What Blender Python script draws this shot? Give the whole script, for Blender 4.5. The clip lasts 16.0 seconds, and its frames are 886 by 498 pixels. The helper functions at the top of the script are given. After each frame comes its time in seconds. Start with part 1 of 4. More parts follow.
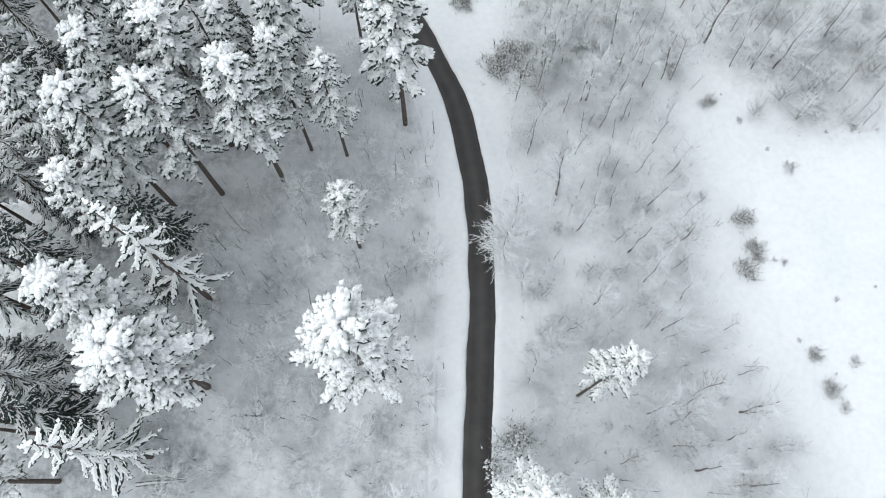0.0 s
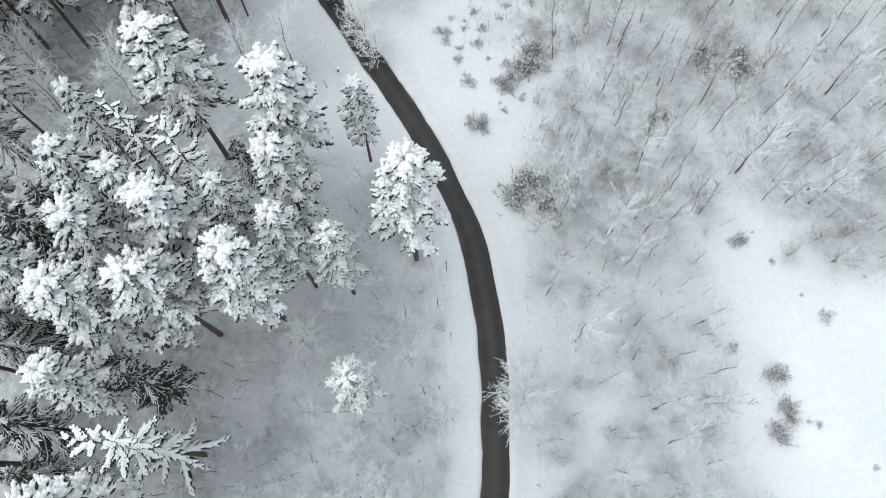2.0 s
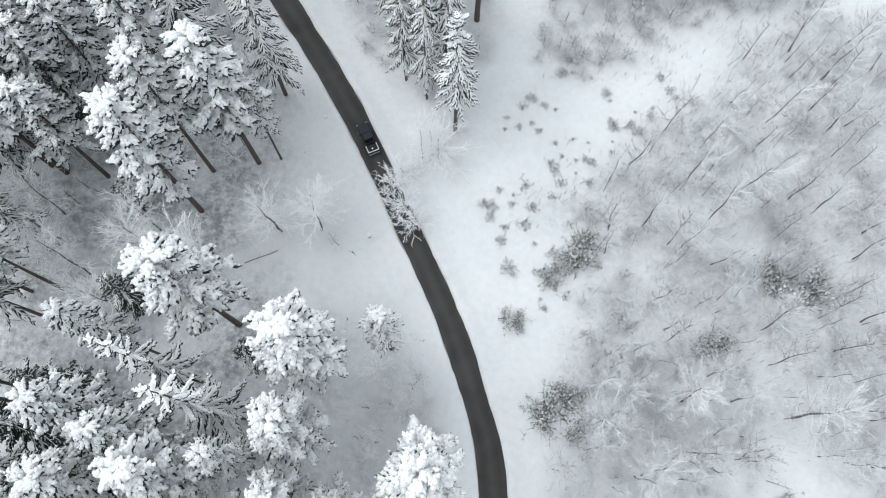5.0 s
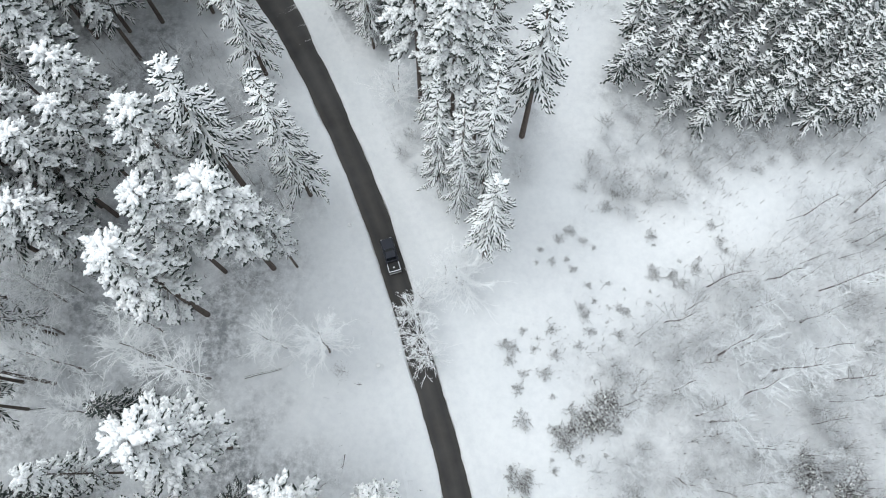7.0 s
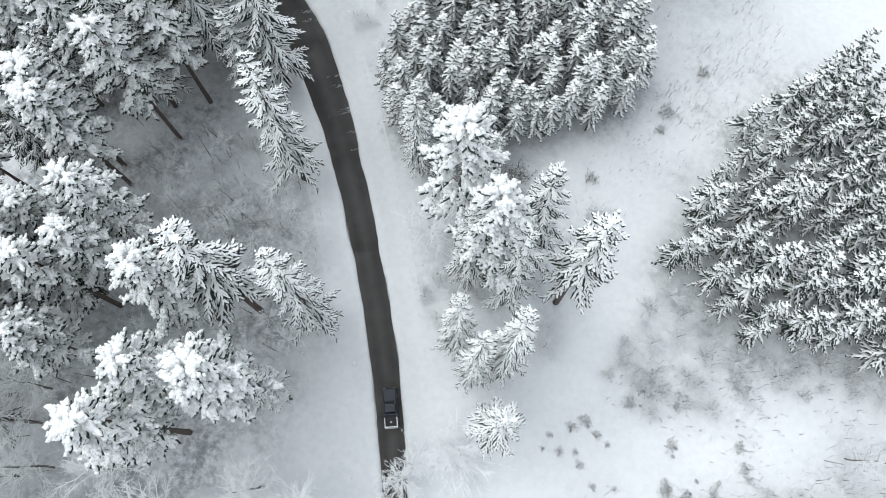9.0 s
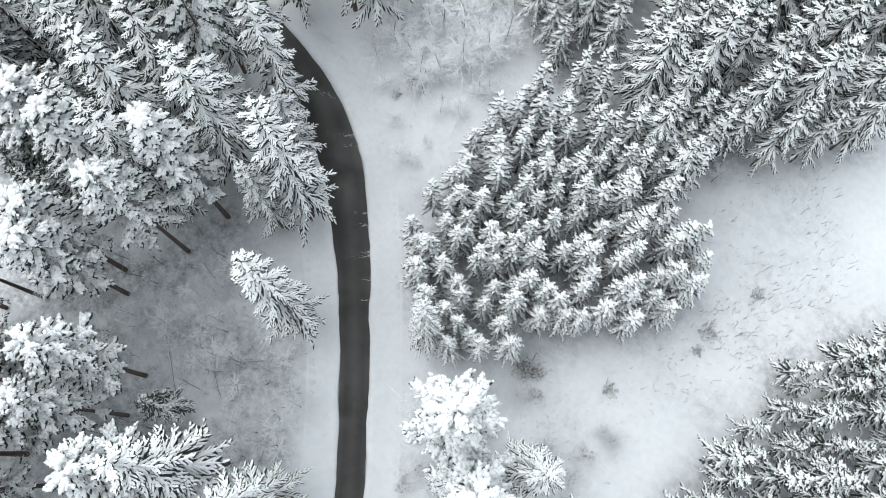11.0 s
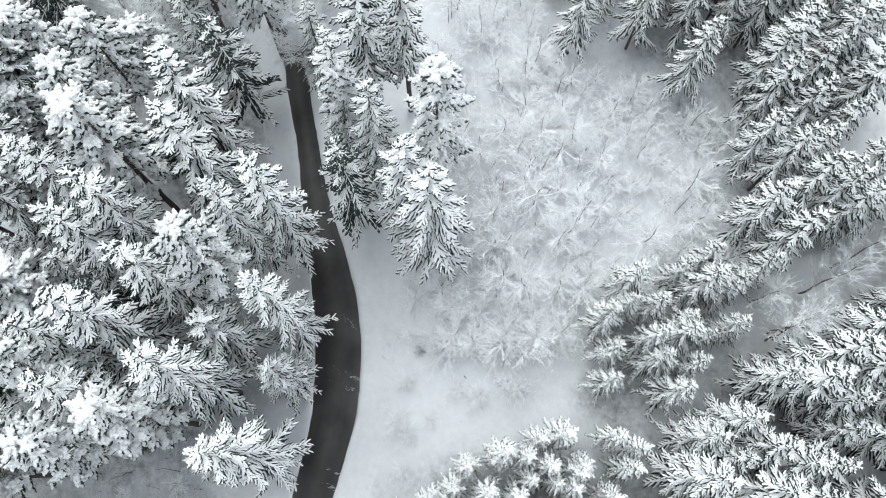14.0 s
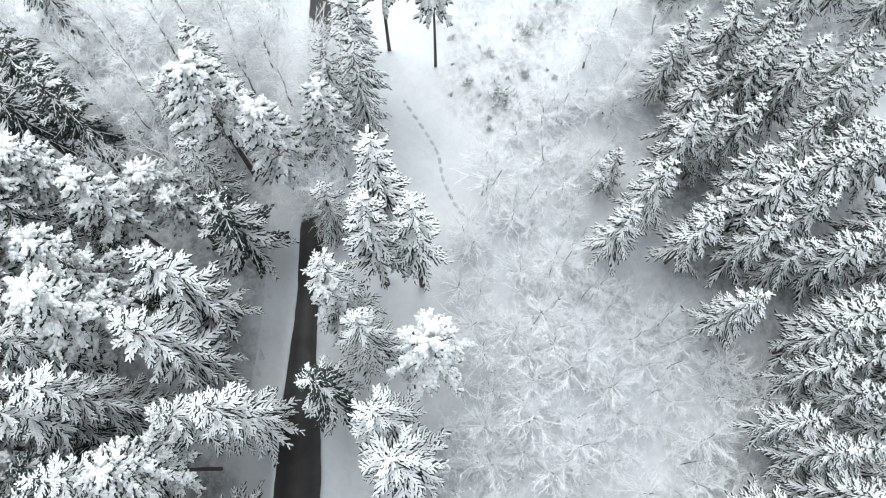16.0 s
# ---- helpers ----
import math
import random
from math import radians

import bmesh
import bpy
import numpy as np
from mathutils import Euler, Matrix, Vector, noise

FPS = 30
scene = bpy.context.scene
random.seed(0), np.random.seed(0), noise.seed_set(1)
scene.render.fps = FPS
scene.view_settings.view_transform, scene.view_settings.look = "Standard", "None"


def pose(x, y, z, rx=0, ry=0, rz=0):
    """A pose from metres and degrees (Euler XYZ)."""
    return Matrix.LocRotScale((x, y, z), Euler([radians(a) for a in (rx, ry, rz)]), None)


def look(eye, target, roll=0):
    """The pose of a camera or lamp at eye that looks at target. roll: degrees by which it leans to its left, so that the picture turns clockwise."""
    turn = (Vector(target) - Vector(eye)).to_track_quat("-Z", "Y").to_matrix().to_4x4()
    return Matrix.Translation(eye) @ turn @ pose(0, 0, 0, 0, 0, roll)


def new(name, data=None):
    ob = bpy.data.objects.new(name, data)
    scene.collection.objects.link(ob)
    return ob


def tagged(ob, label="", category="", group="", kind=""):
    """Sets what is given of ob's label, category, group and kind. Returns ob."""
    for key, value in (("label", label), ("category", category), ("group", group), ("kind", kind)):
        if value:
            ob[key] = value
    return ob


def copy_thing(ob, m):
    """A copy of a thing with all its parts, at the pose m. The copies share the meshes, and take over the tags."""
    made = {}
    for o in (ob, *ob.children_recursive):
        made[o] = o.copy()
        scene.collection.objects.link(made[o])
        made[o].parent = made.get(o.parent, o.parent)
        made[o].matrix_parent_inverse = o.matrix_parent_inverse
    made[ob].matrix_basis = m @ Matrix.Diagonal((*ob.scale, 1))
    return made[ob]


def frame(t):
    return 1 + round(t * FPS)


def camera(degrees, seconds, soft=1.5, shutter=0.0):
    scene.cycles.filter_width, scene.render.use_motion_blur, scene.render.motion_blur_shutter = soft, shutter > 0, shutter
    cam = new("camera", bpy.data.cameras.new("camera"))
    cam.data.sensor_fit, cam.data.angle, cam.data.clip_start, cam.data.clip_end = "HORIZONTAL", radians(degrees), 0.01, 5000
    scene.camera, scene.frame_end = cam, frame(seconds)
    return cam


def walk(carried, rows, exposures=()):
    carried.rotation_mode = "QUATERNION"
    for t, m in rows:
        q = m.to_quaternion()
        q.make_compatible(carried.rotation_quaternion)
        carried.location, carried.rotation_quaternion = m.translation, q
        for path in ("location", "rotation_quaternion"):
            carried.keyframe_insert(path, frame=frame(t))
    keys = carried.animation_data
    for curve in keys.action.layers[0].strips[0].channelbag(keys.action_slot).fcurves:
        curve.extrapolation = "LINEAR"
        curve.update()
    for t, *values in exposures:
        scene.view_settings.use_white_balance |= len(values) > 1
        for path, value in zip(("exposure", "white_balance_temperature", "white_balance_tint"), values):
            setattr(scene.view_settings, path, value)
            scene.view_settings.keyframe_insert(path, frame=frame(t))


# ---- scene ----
cam = camera(63.4, 16.0, 1.0)
PATH = [
    (0.0, pose(0.00, 0.00, 97.01, 18.02, 0.15, -0.47)),
    (0.5, pose(-0.38, 5.30, 97.01, 18.02, 0.16, -0.48)),
    (1.0, pose(-0.74, 10.70, 97.03, 18.18, 0.14, -0.20)),
    (1.5, pose(-1.05, 15.87, 97.07, 18.05, 0.10, 0.09)),
    (2.0, pose(-1.32, 21.16, 97.17, 18.11, 0.06, 0.59)),
    (2.5, pose(-1.58, 26.26, 97.29, 17.94, 0.02, 1.15)),
    (3.0, pose(-1.82, 31.46, 97.38, 17.92, -0.06, 2.59)),
    (3.5, pose(-2.07, 36.51, 97.41, 17.69, -0.07, 3.77)),
    (4.0, pose(-2.37, 41.73, 97.37, 17.64, -0.11, 5.31)),
    (4.2, pose(-2.52, 43.80, 97.33, 17.58, -0.12, 5.92)),
    (6.3, pose(-5.48, 64.98, 96.56, 16.65, 0.11, 12.60)),
    (6.5, pose(-5.80, 67.06, 96.54, 16.59, 0.09, 13.40)),
    (7.0, pose(-6.69, 72.40, 96.53, 16.58, 0.03, 15.52)),
    (7.5, pose(-7.72, 77.64, 96.55, 16.40, 0.03, 17.69)),
    (8.0, pose(-8.99, 83.20, 96.56, 16.48, -0.02, 20.89)),
    (8.2, pose(-9.57, 85.45, 96.54, 16.47, -0.04, 22.23)),
    (10.3, pose(-18.33, 110.39, 95.48, 16.10, 0.02, 35.08)),
    (10.5, pose(-19.48, 112.77, 95.45, 16.12, 0.02, 36.25)),
    (11.0, pose(-22.57, 118.65, 95.42, 16.14, -0.01, 39.50)),
    (11.5, pose(-25.98, 124.43, 95.44, 16.12, -0.04, 42.98)),
    (12.0, pose(-29.71, 130.05, 95.48, 16.09, -0.05, 46.55)),
    (12.5, pose(-33.73, 135.53, 95.49, 16.07, -0.05, 49.93)),
    (13.0, pose(-38.03, 140.75, 95.51, 16.09, -0.06, 53.48)),
    (13.5, pose(-42.61, 145.64, 95.56, 16.17, -0.05, 57.03)),
    (14.0, pose(-47.45, 150.21, 95.62, 16.26, -0.04, 60.49)),
    (14.5, pose(-52.51, 154.54, 95.70, 16.39, -0.03, 63.58)),
    (15.0, pose(-57.79, 158.64, 95.76, 16.54, -0.01, 66.52)),
    (15.5, pose(-63.35, 162.54, 95.76, 16.70, 0.01, 69.53)),
    (16.0, pose(-69.12, 166.20, 95.74, 16.86, 0.10, 72.36)),
]
walk(cam, PATH, exposures=((0.0, 0.75), (4.0, 0.82), (8.0, 0.90), (10.5, 1.02), (12.5, 1.08), (14.5, 1.08), (16.0, 1.02)))

# ---------------------------------------------------------------- light
world = bpy.data.worlds.new("overcast_sky")
scene.world = world
world.use_nodes = True
wn, wl = world.node_tree.nodes, world.node_tree.links
sky = wn.new("ShaderNodeTexSky")
sky.sky_type, sky.sun_disc = "NISHITA", False
sky.sun_elevation, sky.sun_rotation = radians(42), radians(-60)
cloud = wn.new("ShaderNodeHueSaturation")
cloud.inputs["Saturation"].default_value = 0.20
tint = wn.new("ShaderNodeMix")
tint.data_type, tint.blend_type = "RGBA", "MULTIPLY"
tint.inputs["Factor"].default_value, tint.inputs["B"].default_value = 1.0, (0.955, 1.0, 0.995, 1)
wl.new(sky.outputs["Color"], cloud.inputs["Color"])
wl.new(cloud.outputs["Color"], tint.inputs["A"])
wl.new(tint.outputs["Result"], wn["Background"].inputs["Color"])
wn["Background"].inputs["Strength"].default_value = 0.15

sun_data = bpy.data.lights.new("sun", "SUN")
sun_data.energy, sun_data.angle, sun_data.color = 0.7, radians(60), (0.96, 1.0, 0.99)
sun = new("sun", sun_data)
sun.matrix_basis = look((-60, 40, 120), (0, 75, 0))

# ---------------------------------------------------------------- materials


def material(name, rough=0.9):
    m = bpy.data.materials.new(name)
    m.use_nodes = True
    n, l = m.node_tree.nodes, m.node_tree.links
    b = n["Principled BSDF"]
    b.inputs["Roughness"].default_value = rough
    return m, n, l, b


def noise_node(n, l, scale, detail=4.0, coord="Object", rough=0.6):
    tc = n.new("ShaderNodeTexCoord")
    t = n.new("ShaderNodeTexNoise")
    t.inputs["Scale"].default_value, t.inputs["Detail"].default_value = scale, detail
    t.inputs["Roughness"].default_value = rough
    l.new(tc.outputs[coord], t.inputs["Vector"])
    return t.outputs["Fac"]


def ramp(n, l, fac, stops):
    r = n.new("ShaderNodeValToRGB")
    while len(r.color_ramp.elements) < len(stops):
        r.color_ramp.elements.new(0.5)
    for e, (p, c) in zip(r.color_ramp.elements, stops):
        e.position, e.color = p, (*c, 1)
    l.new(fac, r.inputs["Fac"])
    return r.outputs["Color"]


def mixed(n, l, fac, a, b, blend="MIX"):
    m = n.new("ShaderNodeMix")
    m.data_type, m.blend_type = "RGBA", blend
    for socket, value in ((m.inputs["Factor"], fac), (m.inputs["A"], a), (m.inputs["B"], b)):
        if isinstance(value, bpy.types.NodeSocket):
            l.new(value, socket)
        else:
            socket.default_value = value if isinstance(value, float) else (*value, 1)
    return m.outputs["Result"]


def bump(n, l, b, height, strength, distance):
    k = n.new("ShaderNodeBump")
    k.inputs["Strength"].default_value, k.inputs["Distance"].default_value = strength, distance
    l.new(height, k.inputs["Height"])
    l.new(k.outputs["Normal"], b.inputs["Normal"])


def plain(name, colour, rough=0.6, metal=0.0, vary=0.12, scale=6.0):
    m, n, l, b = material(name, rough)
    dark = tuple(c * (1 - vary) for c in colour)
    light = tuple(min(1, c * (1 + vary)) for c in colour)
    l.new(ramp(n, l, noise_node(n, l, scale), [(0.3, dark), (0.7, light)]), b.inputs["Base Color"])
    b.inputs["Metallic"].default_value = metal
    return m


def facing_up(n, l, low, high, jitter=0.35, scale=3.0):
    """How far a surface faces the sky, with a ragged limit: what snow settles on."""
    g = n.new("ShaderNodeNewGeometry")
    s = n.new("ShaderNodeSeparateXYZ")
    l.new(g.outputs["Normal"], s.inputs["Vector"])
    add = n.new("ShaderNodeMath")
    add.operation = "MULTIPLY_ADD"
    l.new(noise_node(n, l, scale, 3.0), add.inputs[0])
    add.inputs[1].default_value = jitter
    l.new(s.outputs["Z"], add.inputs[2])
    r = n.new("ShaderNodeMapRange")
    r.inputs["From Min"].default_value, r.inputs["From Max"].default_value = low + jitter / 2, high + jitter / 2
    l.new(add.outputs["Value"], r.inputs["Value"])
    return r.outputs["Result"]


def snow_ground_material():
    m, n, l, b = material("ground_snow", 0.75)
    broad = ramp(n, l, noise_node(n, l, 0.05, 5.0), [(0.3, (0.74, 0.76, 0.78)), (0.7, (0.84, 0.85, 0.86))])
    fine = ramp(n, l, noise_node(n, l, 1.1, 6.0), [(0.25, (0.92, 0.925, 0.935)), (0.6, (1, 1, 1))])
    base = mixed(n, l, 1.0, broad, fine, "MULTIPLY")
    # Grey for twig litter on thin snow, with shade beneath the trees painted in.
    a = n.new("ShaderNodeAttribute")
    a.attribute_name = "litter_and_shade"
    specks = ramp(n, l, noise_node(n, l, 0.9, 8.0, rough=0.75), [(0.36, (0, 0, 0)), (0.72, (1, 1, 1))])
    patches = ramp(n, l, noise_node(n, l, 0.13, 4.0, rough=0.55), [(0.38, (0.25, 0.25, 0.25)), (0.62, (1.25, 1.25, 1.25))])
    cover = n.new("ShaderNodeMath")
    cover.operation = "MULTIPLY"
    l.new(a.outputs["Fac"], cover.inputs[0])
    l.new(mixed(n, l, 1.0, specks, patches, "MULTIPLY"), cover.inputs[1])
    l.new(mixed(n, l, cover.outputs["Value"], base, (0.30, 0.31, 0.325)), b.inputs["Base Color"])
    bump(n, l, b, noise_node(n, l, 0.5, 5.0), 0.3, 0.2)
    return m


def asphalt_material():
    m, n, l, b = material("wet_asphalt", 0.55)
    a = n.new("ShaderNodeAttribute")
    a.attribute_name = "across"
    tracks = ramp(n, l, a.outputs["Fac"], [(0.0, (0.10, 0.085, 0.075)), (0.05, (0.05, 0.045, 0.04)), (0.22, (0.032, 0.030, 0.030)),
                                           (0.36, (0.046, 0.042, 0.040)), (0.5, (0.060, 0.055, 0.051)), (0.64, (0.046, 0.042, 0.040)),
                                           (0.78, (0.032, 0.030, 0.030)), (0.95, (0.05, 0.046, 0.042)), (1.0, (0.09, 0.08, 0.075))])
    mottled = ramp(n, l, noise_node(n, l, 0.45, 6.0), [(0.3, (0.60, 0.60, 0.62)), (0.7, (0.92, 0.89, 0.86))])
    l.new(mixed(n, l, 1.0, tracks, mottled, "MULTIPLY"), b.inputs["Base Color"])
    l.new(ramp(n, l, noise_node(n, l, 0.3), [(0.3, (0.4, 0.4, 0.4)), (0.7, (0.75, 0.75, 0.75))]), b.inputs["Roughness"])
    bump(n, l, b, noise_node(n, l, 60.0), 0.15, 0.01)
    return m


def tree_snow_material(name, low, high, scale):
    m, n, l, b = material(name, 0.7)
    c = ramp(n, l, noise_node(n, l, 1.6, 5.0), [(0.25, (0.89, 0.905, 0.92)), (0.6, (0.96, 0.965, 0.97))])
    # Faces that point downwards turn a darker grey-green, with a ragged limit.
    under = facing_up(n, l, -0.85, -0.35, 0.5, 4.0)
    shoots = ramp(n, l, noise_node(n, l, scale, 5.0, rough=0.7), [(low, (0, 0, 0)), (high, (1, 1, 1))])
    speckled = mixed(n, l, shoots, c, (0.085, 0.105, 0.095))
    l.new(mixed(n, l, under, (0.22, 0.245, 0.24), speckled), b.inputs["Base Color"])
    bump(n, l, b, noise_node(n, l, 5.0, 4.0), 0.6, 0.12)
    return m


def needle_material(name, dark, light):
    m, n, l, b = material(name, 0.85)
    green = ramp(n, l, noise_node(n, l, 2.2, 6.0), [(0.3, dark), (0.7, light)])
    frost = facing_up(n, l, 0.85, 1.25, 0.9, 5.0)
    l.new(mixed(n, l, frost, green, (0.62, 0.65, 0.67)), b.inputs["Base Color"])
    bump(n, l, b, noise_node(n, l, 14.0, 3.0), 0.8, 0.08)
    return m


def bark_material(name, dark, light, low, high, snowy=(0.78, 0.80, 0.82)):
    m, n, l, b = material(name, 0.9)
    bark = ramp(n, l, noise_node(n, l, 4.0, 6.0), [(0.3, dark), (0.7, light)])
    snow = facing_up(n, l, low, high, 0.5, 2.5)
    l.new(mixed(n, l, snow, bark, snowy), b.inputs["Base Color"])
    bump(n, l, b, noise_node(n, l, 9.0, 4.0), 0.6, 0.05)
    return m


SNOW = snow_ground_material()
ASPHALT = asphalt_material()
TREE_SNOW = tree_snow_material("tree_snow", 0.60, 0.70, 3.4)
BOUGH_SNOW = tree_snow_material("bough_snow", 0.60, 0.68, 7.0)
PINE_NEEDLES = needle_material("pine_needles", (0.022, 0.033, 0.028), (0.070, 0.090, 0.076))
SPRUCE_NEEDLES = needle_material("spruce_needles", (0.018, 0.030, 0.026), (0.060, 0.082, 0.070))
CONIFER_BARK = bark_material("conifer_bark", (0.055, 0.045, 0.040), (0.15, 0.115, 0.095), 0.55, 0.95)
FROSTED_BARK = bark_material("frosted_bark", (0.13, 0.115, 0.11), (0.30, 0.28, 0.27), -0.15, 0.45)
GREY_BARK = bark_material("grey_bark", (0.10, 0.085, 0.08), (0.24, 0.21, 0.20), 0.25, 0.8)
DARK_BARK = bark_material("dark_bark", (0.06, 0.052, 0.05), (0.14, 0.12, 0.115), 0.5, 0.95)
BUSH_BARK = bark_material("bush_bark", (0.07, 0.06, 0.058), (0.17, 0.15, 0.14), 0.75, 1.25)
HOAR = bark_material("hoar_frosted_bark", (0.74, 0.745, 0.75), (0.90, 0.91, 0.92), -0.7, 0.0, (0.93, 0.94, 0.95))

# ---------------------------------------------------------------- mesh helpers


class Geo:
    """Gathers vertices and triangles as arrays."""

    def __init__(self):
        self.v, self.f, self.n = [], [], 0

    def add(self, v, f):
        self.v.append(np.asarray(v, float).reshape(-1, 3))
        self.f.append(np.asarray(f, int).reshape(-1, 3) + self.n)
        self.n += len(self.v[-1])

    def mesh(self, name, mat, smooth=True):
        v, f = np.concatenate(self.v), np.concatenate(self.f)
        me = bpy.data.meshes.new(name)
        me.vertices.add(len(v))
        me.vertices.foreach_set("co", v.astype(np.float32).ravel())
        me.loops.add(f.size)
        me.loops.foreach_set("vertex_index", f.astype(np.int32).ravel())
        me.polygons.add(len(f))
        me.polygons.foreach_set("loop_start", np.arange(0, f.size, 3, dtype=np.int32))
        me.polygons.foreach_set("use_smooth", np.full(len(f), smooth))
        me.materials.append(mat)
        me.update(calc_edges=True)
        me.validate()
        return me


def frames_of(d):
    """Side and upper directions for an array of directions."""
    side = np.cross(d, (0.0, 0.0, 1.0))
    flat = np.linalg.norm(side, axis=1) < 1e-4
    side[flat] = (1.0, 0.0, 0.0)
    side /= np.linalg.norm(side, axis=1)[:, None]
    return side, np.cross(side, d)


def spindles(geo, base, d, length, width, thick, droop=0.0, profile=((0.35, 1.0), (0.75, 0.75))):
    """Tapered fingers with a three-sided section, from base along d, sagging by droop times their length."""
    base, d = np.asarray(base, float), np.asarray(d, float)
    d = d / np.linalg.norm(d, axis=1)[:, None]
    k = len(base)
    length, width, thick, droop = (np.broadcast_to(np.asarray(a, float), (k,))[:, None] for a in (length, width, thick, droop))
    side, up = frames_of(d)

    def at(u):
        p = base + d * length * u
        p[:, 2] -= (droop * length * u * u)[:, 0]
        return p

    rings = [at(0.0)]
    for u, w in profile:
        c = at(u)
        rings += [c - side * width * w - up * thick * w * 0.4, c + side * width * w - up * thick * w * 0.4, c + up * thick * w]
    rings.append(at(1.0))
    v = np.stack(rings, 1)
    f = [(0, 2, 1), (0, 3, 2), (0, 1, 3)]
    for k0 in range(1, 3 * len(profile) - 2, 3):
        a, b, c, e, g, h = range(k0, k0 + 6)
        f += [(a, b, g), (a, g, e), (b, c, h), (b, h, g), (c, a, e), (c, e, h)]
    t = 3 * len(profile) + 1
    f += [(t - 3, t - 2, t), (t - 2, t - 1, t), (t - 1, t - 3, t)]
    m = v.shape[1]
    geo.add(v.reshape(-1, 3), np.asarray(f)[None] + (np.arange(k) * m)[:, None, None])


def lumps(geo, c, d, length, width, thick):
    """Soft lumps with eight sides, drawn out along d, flatter below than above."""
    c, d = np.asarray(c, float), np.asarray(d, float)
    d = d / np.linalg.norm(d, axis=1)[:, None]
    k = len(c)
    length, width, thick = (np.broadcast_to(np.asarray(a, float), (k,))[:, None] for a in (length, width, thick))
    side, up = frames_of(d)
    v = np.stack([c - d * length * 0.45, c + d * length * 0.55, c + side * width, c - side * width, c + up * thick, c - up * thick * 0.55], 1)
    f = np.asarray([(0, 4, 3), (0, 2, 4), (1, 4, 2), (1, 3, 4), (0, 3, 5), (0, 5, 2), (1, 2, 5), (1, 5, 3)])
    geo.add(v.reshape(-1, 3), f[None] + (np.arange(k) * 6)[:, None, None])


def spikes(geo, base, d, length, radius, bend=0.0):
    """Thin tapered twigs: three-sided, with one bend half way."""
    base, d = np.asarray(base, float), np.asarray(d, float)
    d = d / np.linalg.norm(d, axis=1)[:, None]
    k = len(base)
    length, radius = (np.broadcast_to(np.asarray(a, float), (k,))[:, None] for a in (length, radius))
    side, up = frames_of(d)
    tip = base + d * length
    tip[:, 2] += bend * length[:, 0]
    v = np.stack([base + side * radius, base + up * 0.6 * radius, base - side * radius, tip], 1)
    f = np.asarray([(0, 1, 3), (1, 2, 3), (2, 0, 3)])
    geo.add(v.reshape(-1, 3), f[None] + (np.arange(k) * 4)[:, None, None])


def pole(geo, points, radii, sides=7):
    """A tapered tube through the points."""
    p = np.asarray(points, float)
    a = np.linspace(0, 2 * np.pi, sides, endpoint=False)
    v, f = [], []
    for i, (c, r) in enumerate(zip(p, radii)):
        t = p[min(i + 1, len(p) - 1)] - p[max(i - 1, 0)]
        s, u = frames_of((t / np.linalg.norm(t))[None])
        v.append(c + r * (np.cos(a)[:, None] * s + np.sin(a)[:, None] * u))
        if i:
            o = (i - 1) * sides
            for j in range(sides):
                k = (j + 1) % sides
                f += [(o + j, o + k, o + sides + k), (o + j, o + sides + k, o + sides + j)]
    geo.add(np.concatenate(v), f)


def part(name, data, parent, label="", kind=""):
    ob = new(name, data)
    ob.parent = parent
    return tagged(ob, label, kind=kind)


# ---------------------------------------------------------------- the lie of the land
ROAD_LEFT = [(1.6, -80), (1.9, -30), (2.2, -2), (2.5, 5), (2.8, 11), (3.2, 19), (3.5, 27), (3.5, 35), (2.5, 44), (0.6, 54.4), (-2.4, 62), (-6.3, 69.7), (-11, 77.8),
             (-16.3, 86.2), (-22.6, 96), (-28.4, 104), (-33.6, 110.4), (-38.9, 117), (-43.9, 122.6), (-49.2, 127.8), (-55, 132.8), (-61.4, 138.2),
             (-70, 143), (-78.3, 146.3), (-86.5, 149.4), (-95, 152.8), (-104, 155.6), (-125, 162), (-175, 176)]
ROAD_RIGHT = [(5.4, -80), (5.6, -30), (5.9, -2), (6.2, 4), (6.6, 11), (7.1, 19), (7.3, 27), (7.2, 35.5), (6.3, 44.6), (4.1, 55), (0.9, 62.8), (-2.7, 70.3), (-7.6, 78.4),
              (-13.0, 87), (-19.4, 97.2), (-25, 105.2), (-30, 111.9), (-35.3, 118.4), (-40, 123.9), (-45, 130), (-51, 136.6), (-57.6, 142.6),
              (-66, 148), (-75, 151.1), (-84, 152.8), (-93.8, 155.6), (-103, 158.8), (-124, 165.4), (-174, 180)]


def smooth_line(points, step=1.0):
    """A Catmull-Rom curve through points, at even steps."""
    p = np.asarray(points, float)
    p = np.vstack([2 * p[0] - p[1], p, 2 * p[-1] - p[-2]])
    out = []
    for i in range(1, len(p) - 2):
        k = max(2, int(np.linalg.norm(p[i + 1] - p[i]) / step))
        for u in np.arange(k) / k:
            a, b, c, e = p[i - 1:i + 3]
            out.append(0.5 * (2 * b + (c - a) * u + (2 * a - 5 * b + 4 * c - e) * u**2 + (3 * b - a - 3 * c + e) * u**3))
    out.append(p[-2])
    return np.asarray(out)


MID = smooth_line((np.asarray(ROAD_LEFT) + np.asarray(ROAD_RIGHT)) / 2, 1.0)
widths = np.linalg.norm(np.asarray(ROAD_LEFT) - np.asarray(ROAD_RIGHT), axis=1) / 2
mids = (np.asarray(ROAD_LEFT, float) + np.asarray(ROAD_RIGHT, float)) / 2
nearest = np.argmin(((MID[:, None] - mids[None]) ** 2).sum(-1), axis=1)
HALF = np.convolve(np.pad(widths[nearest], 6, mode="edge"), np.ones(13) / 13, mode="valid")


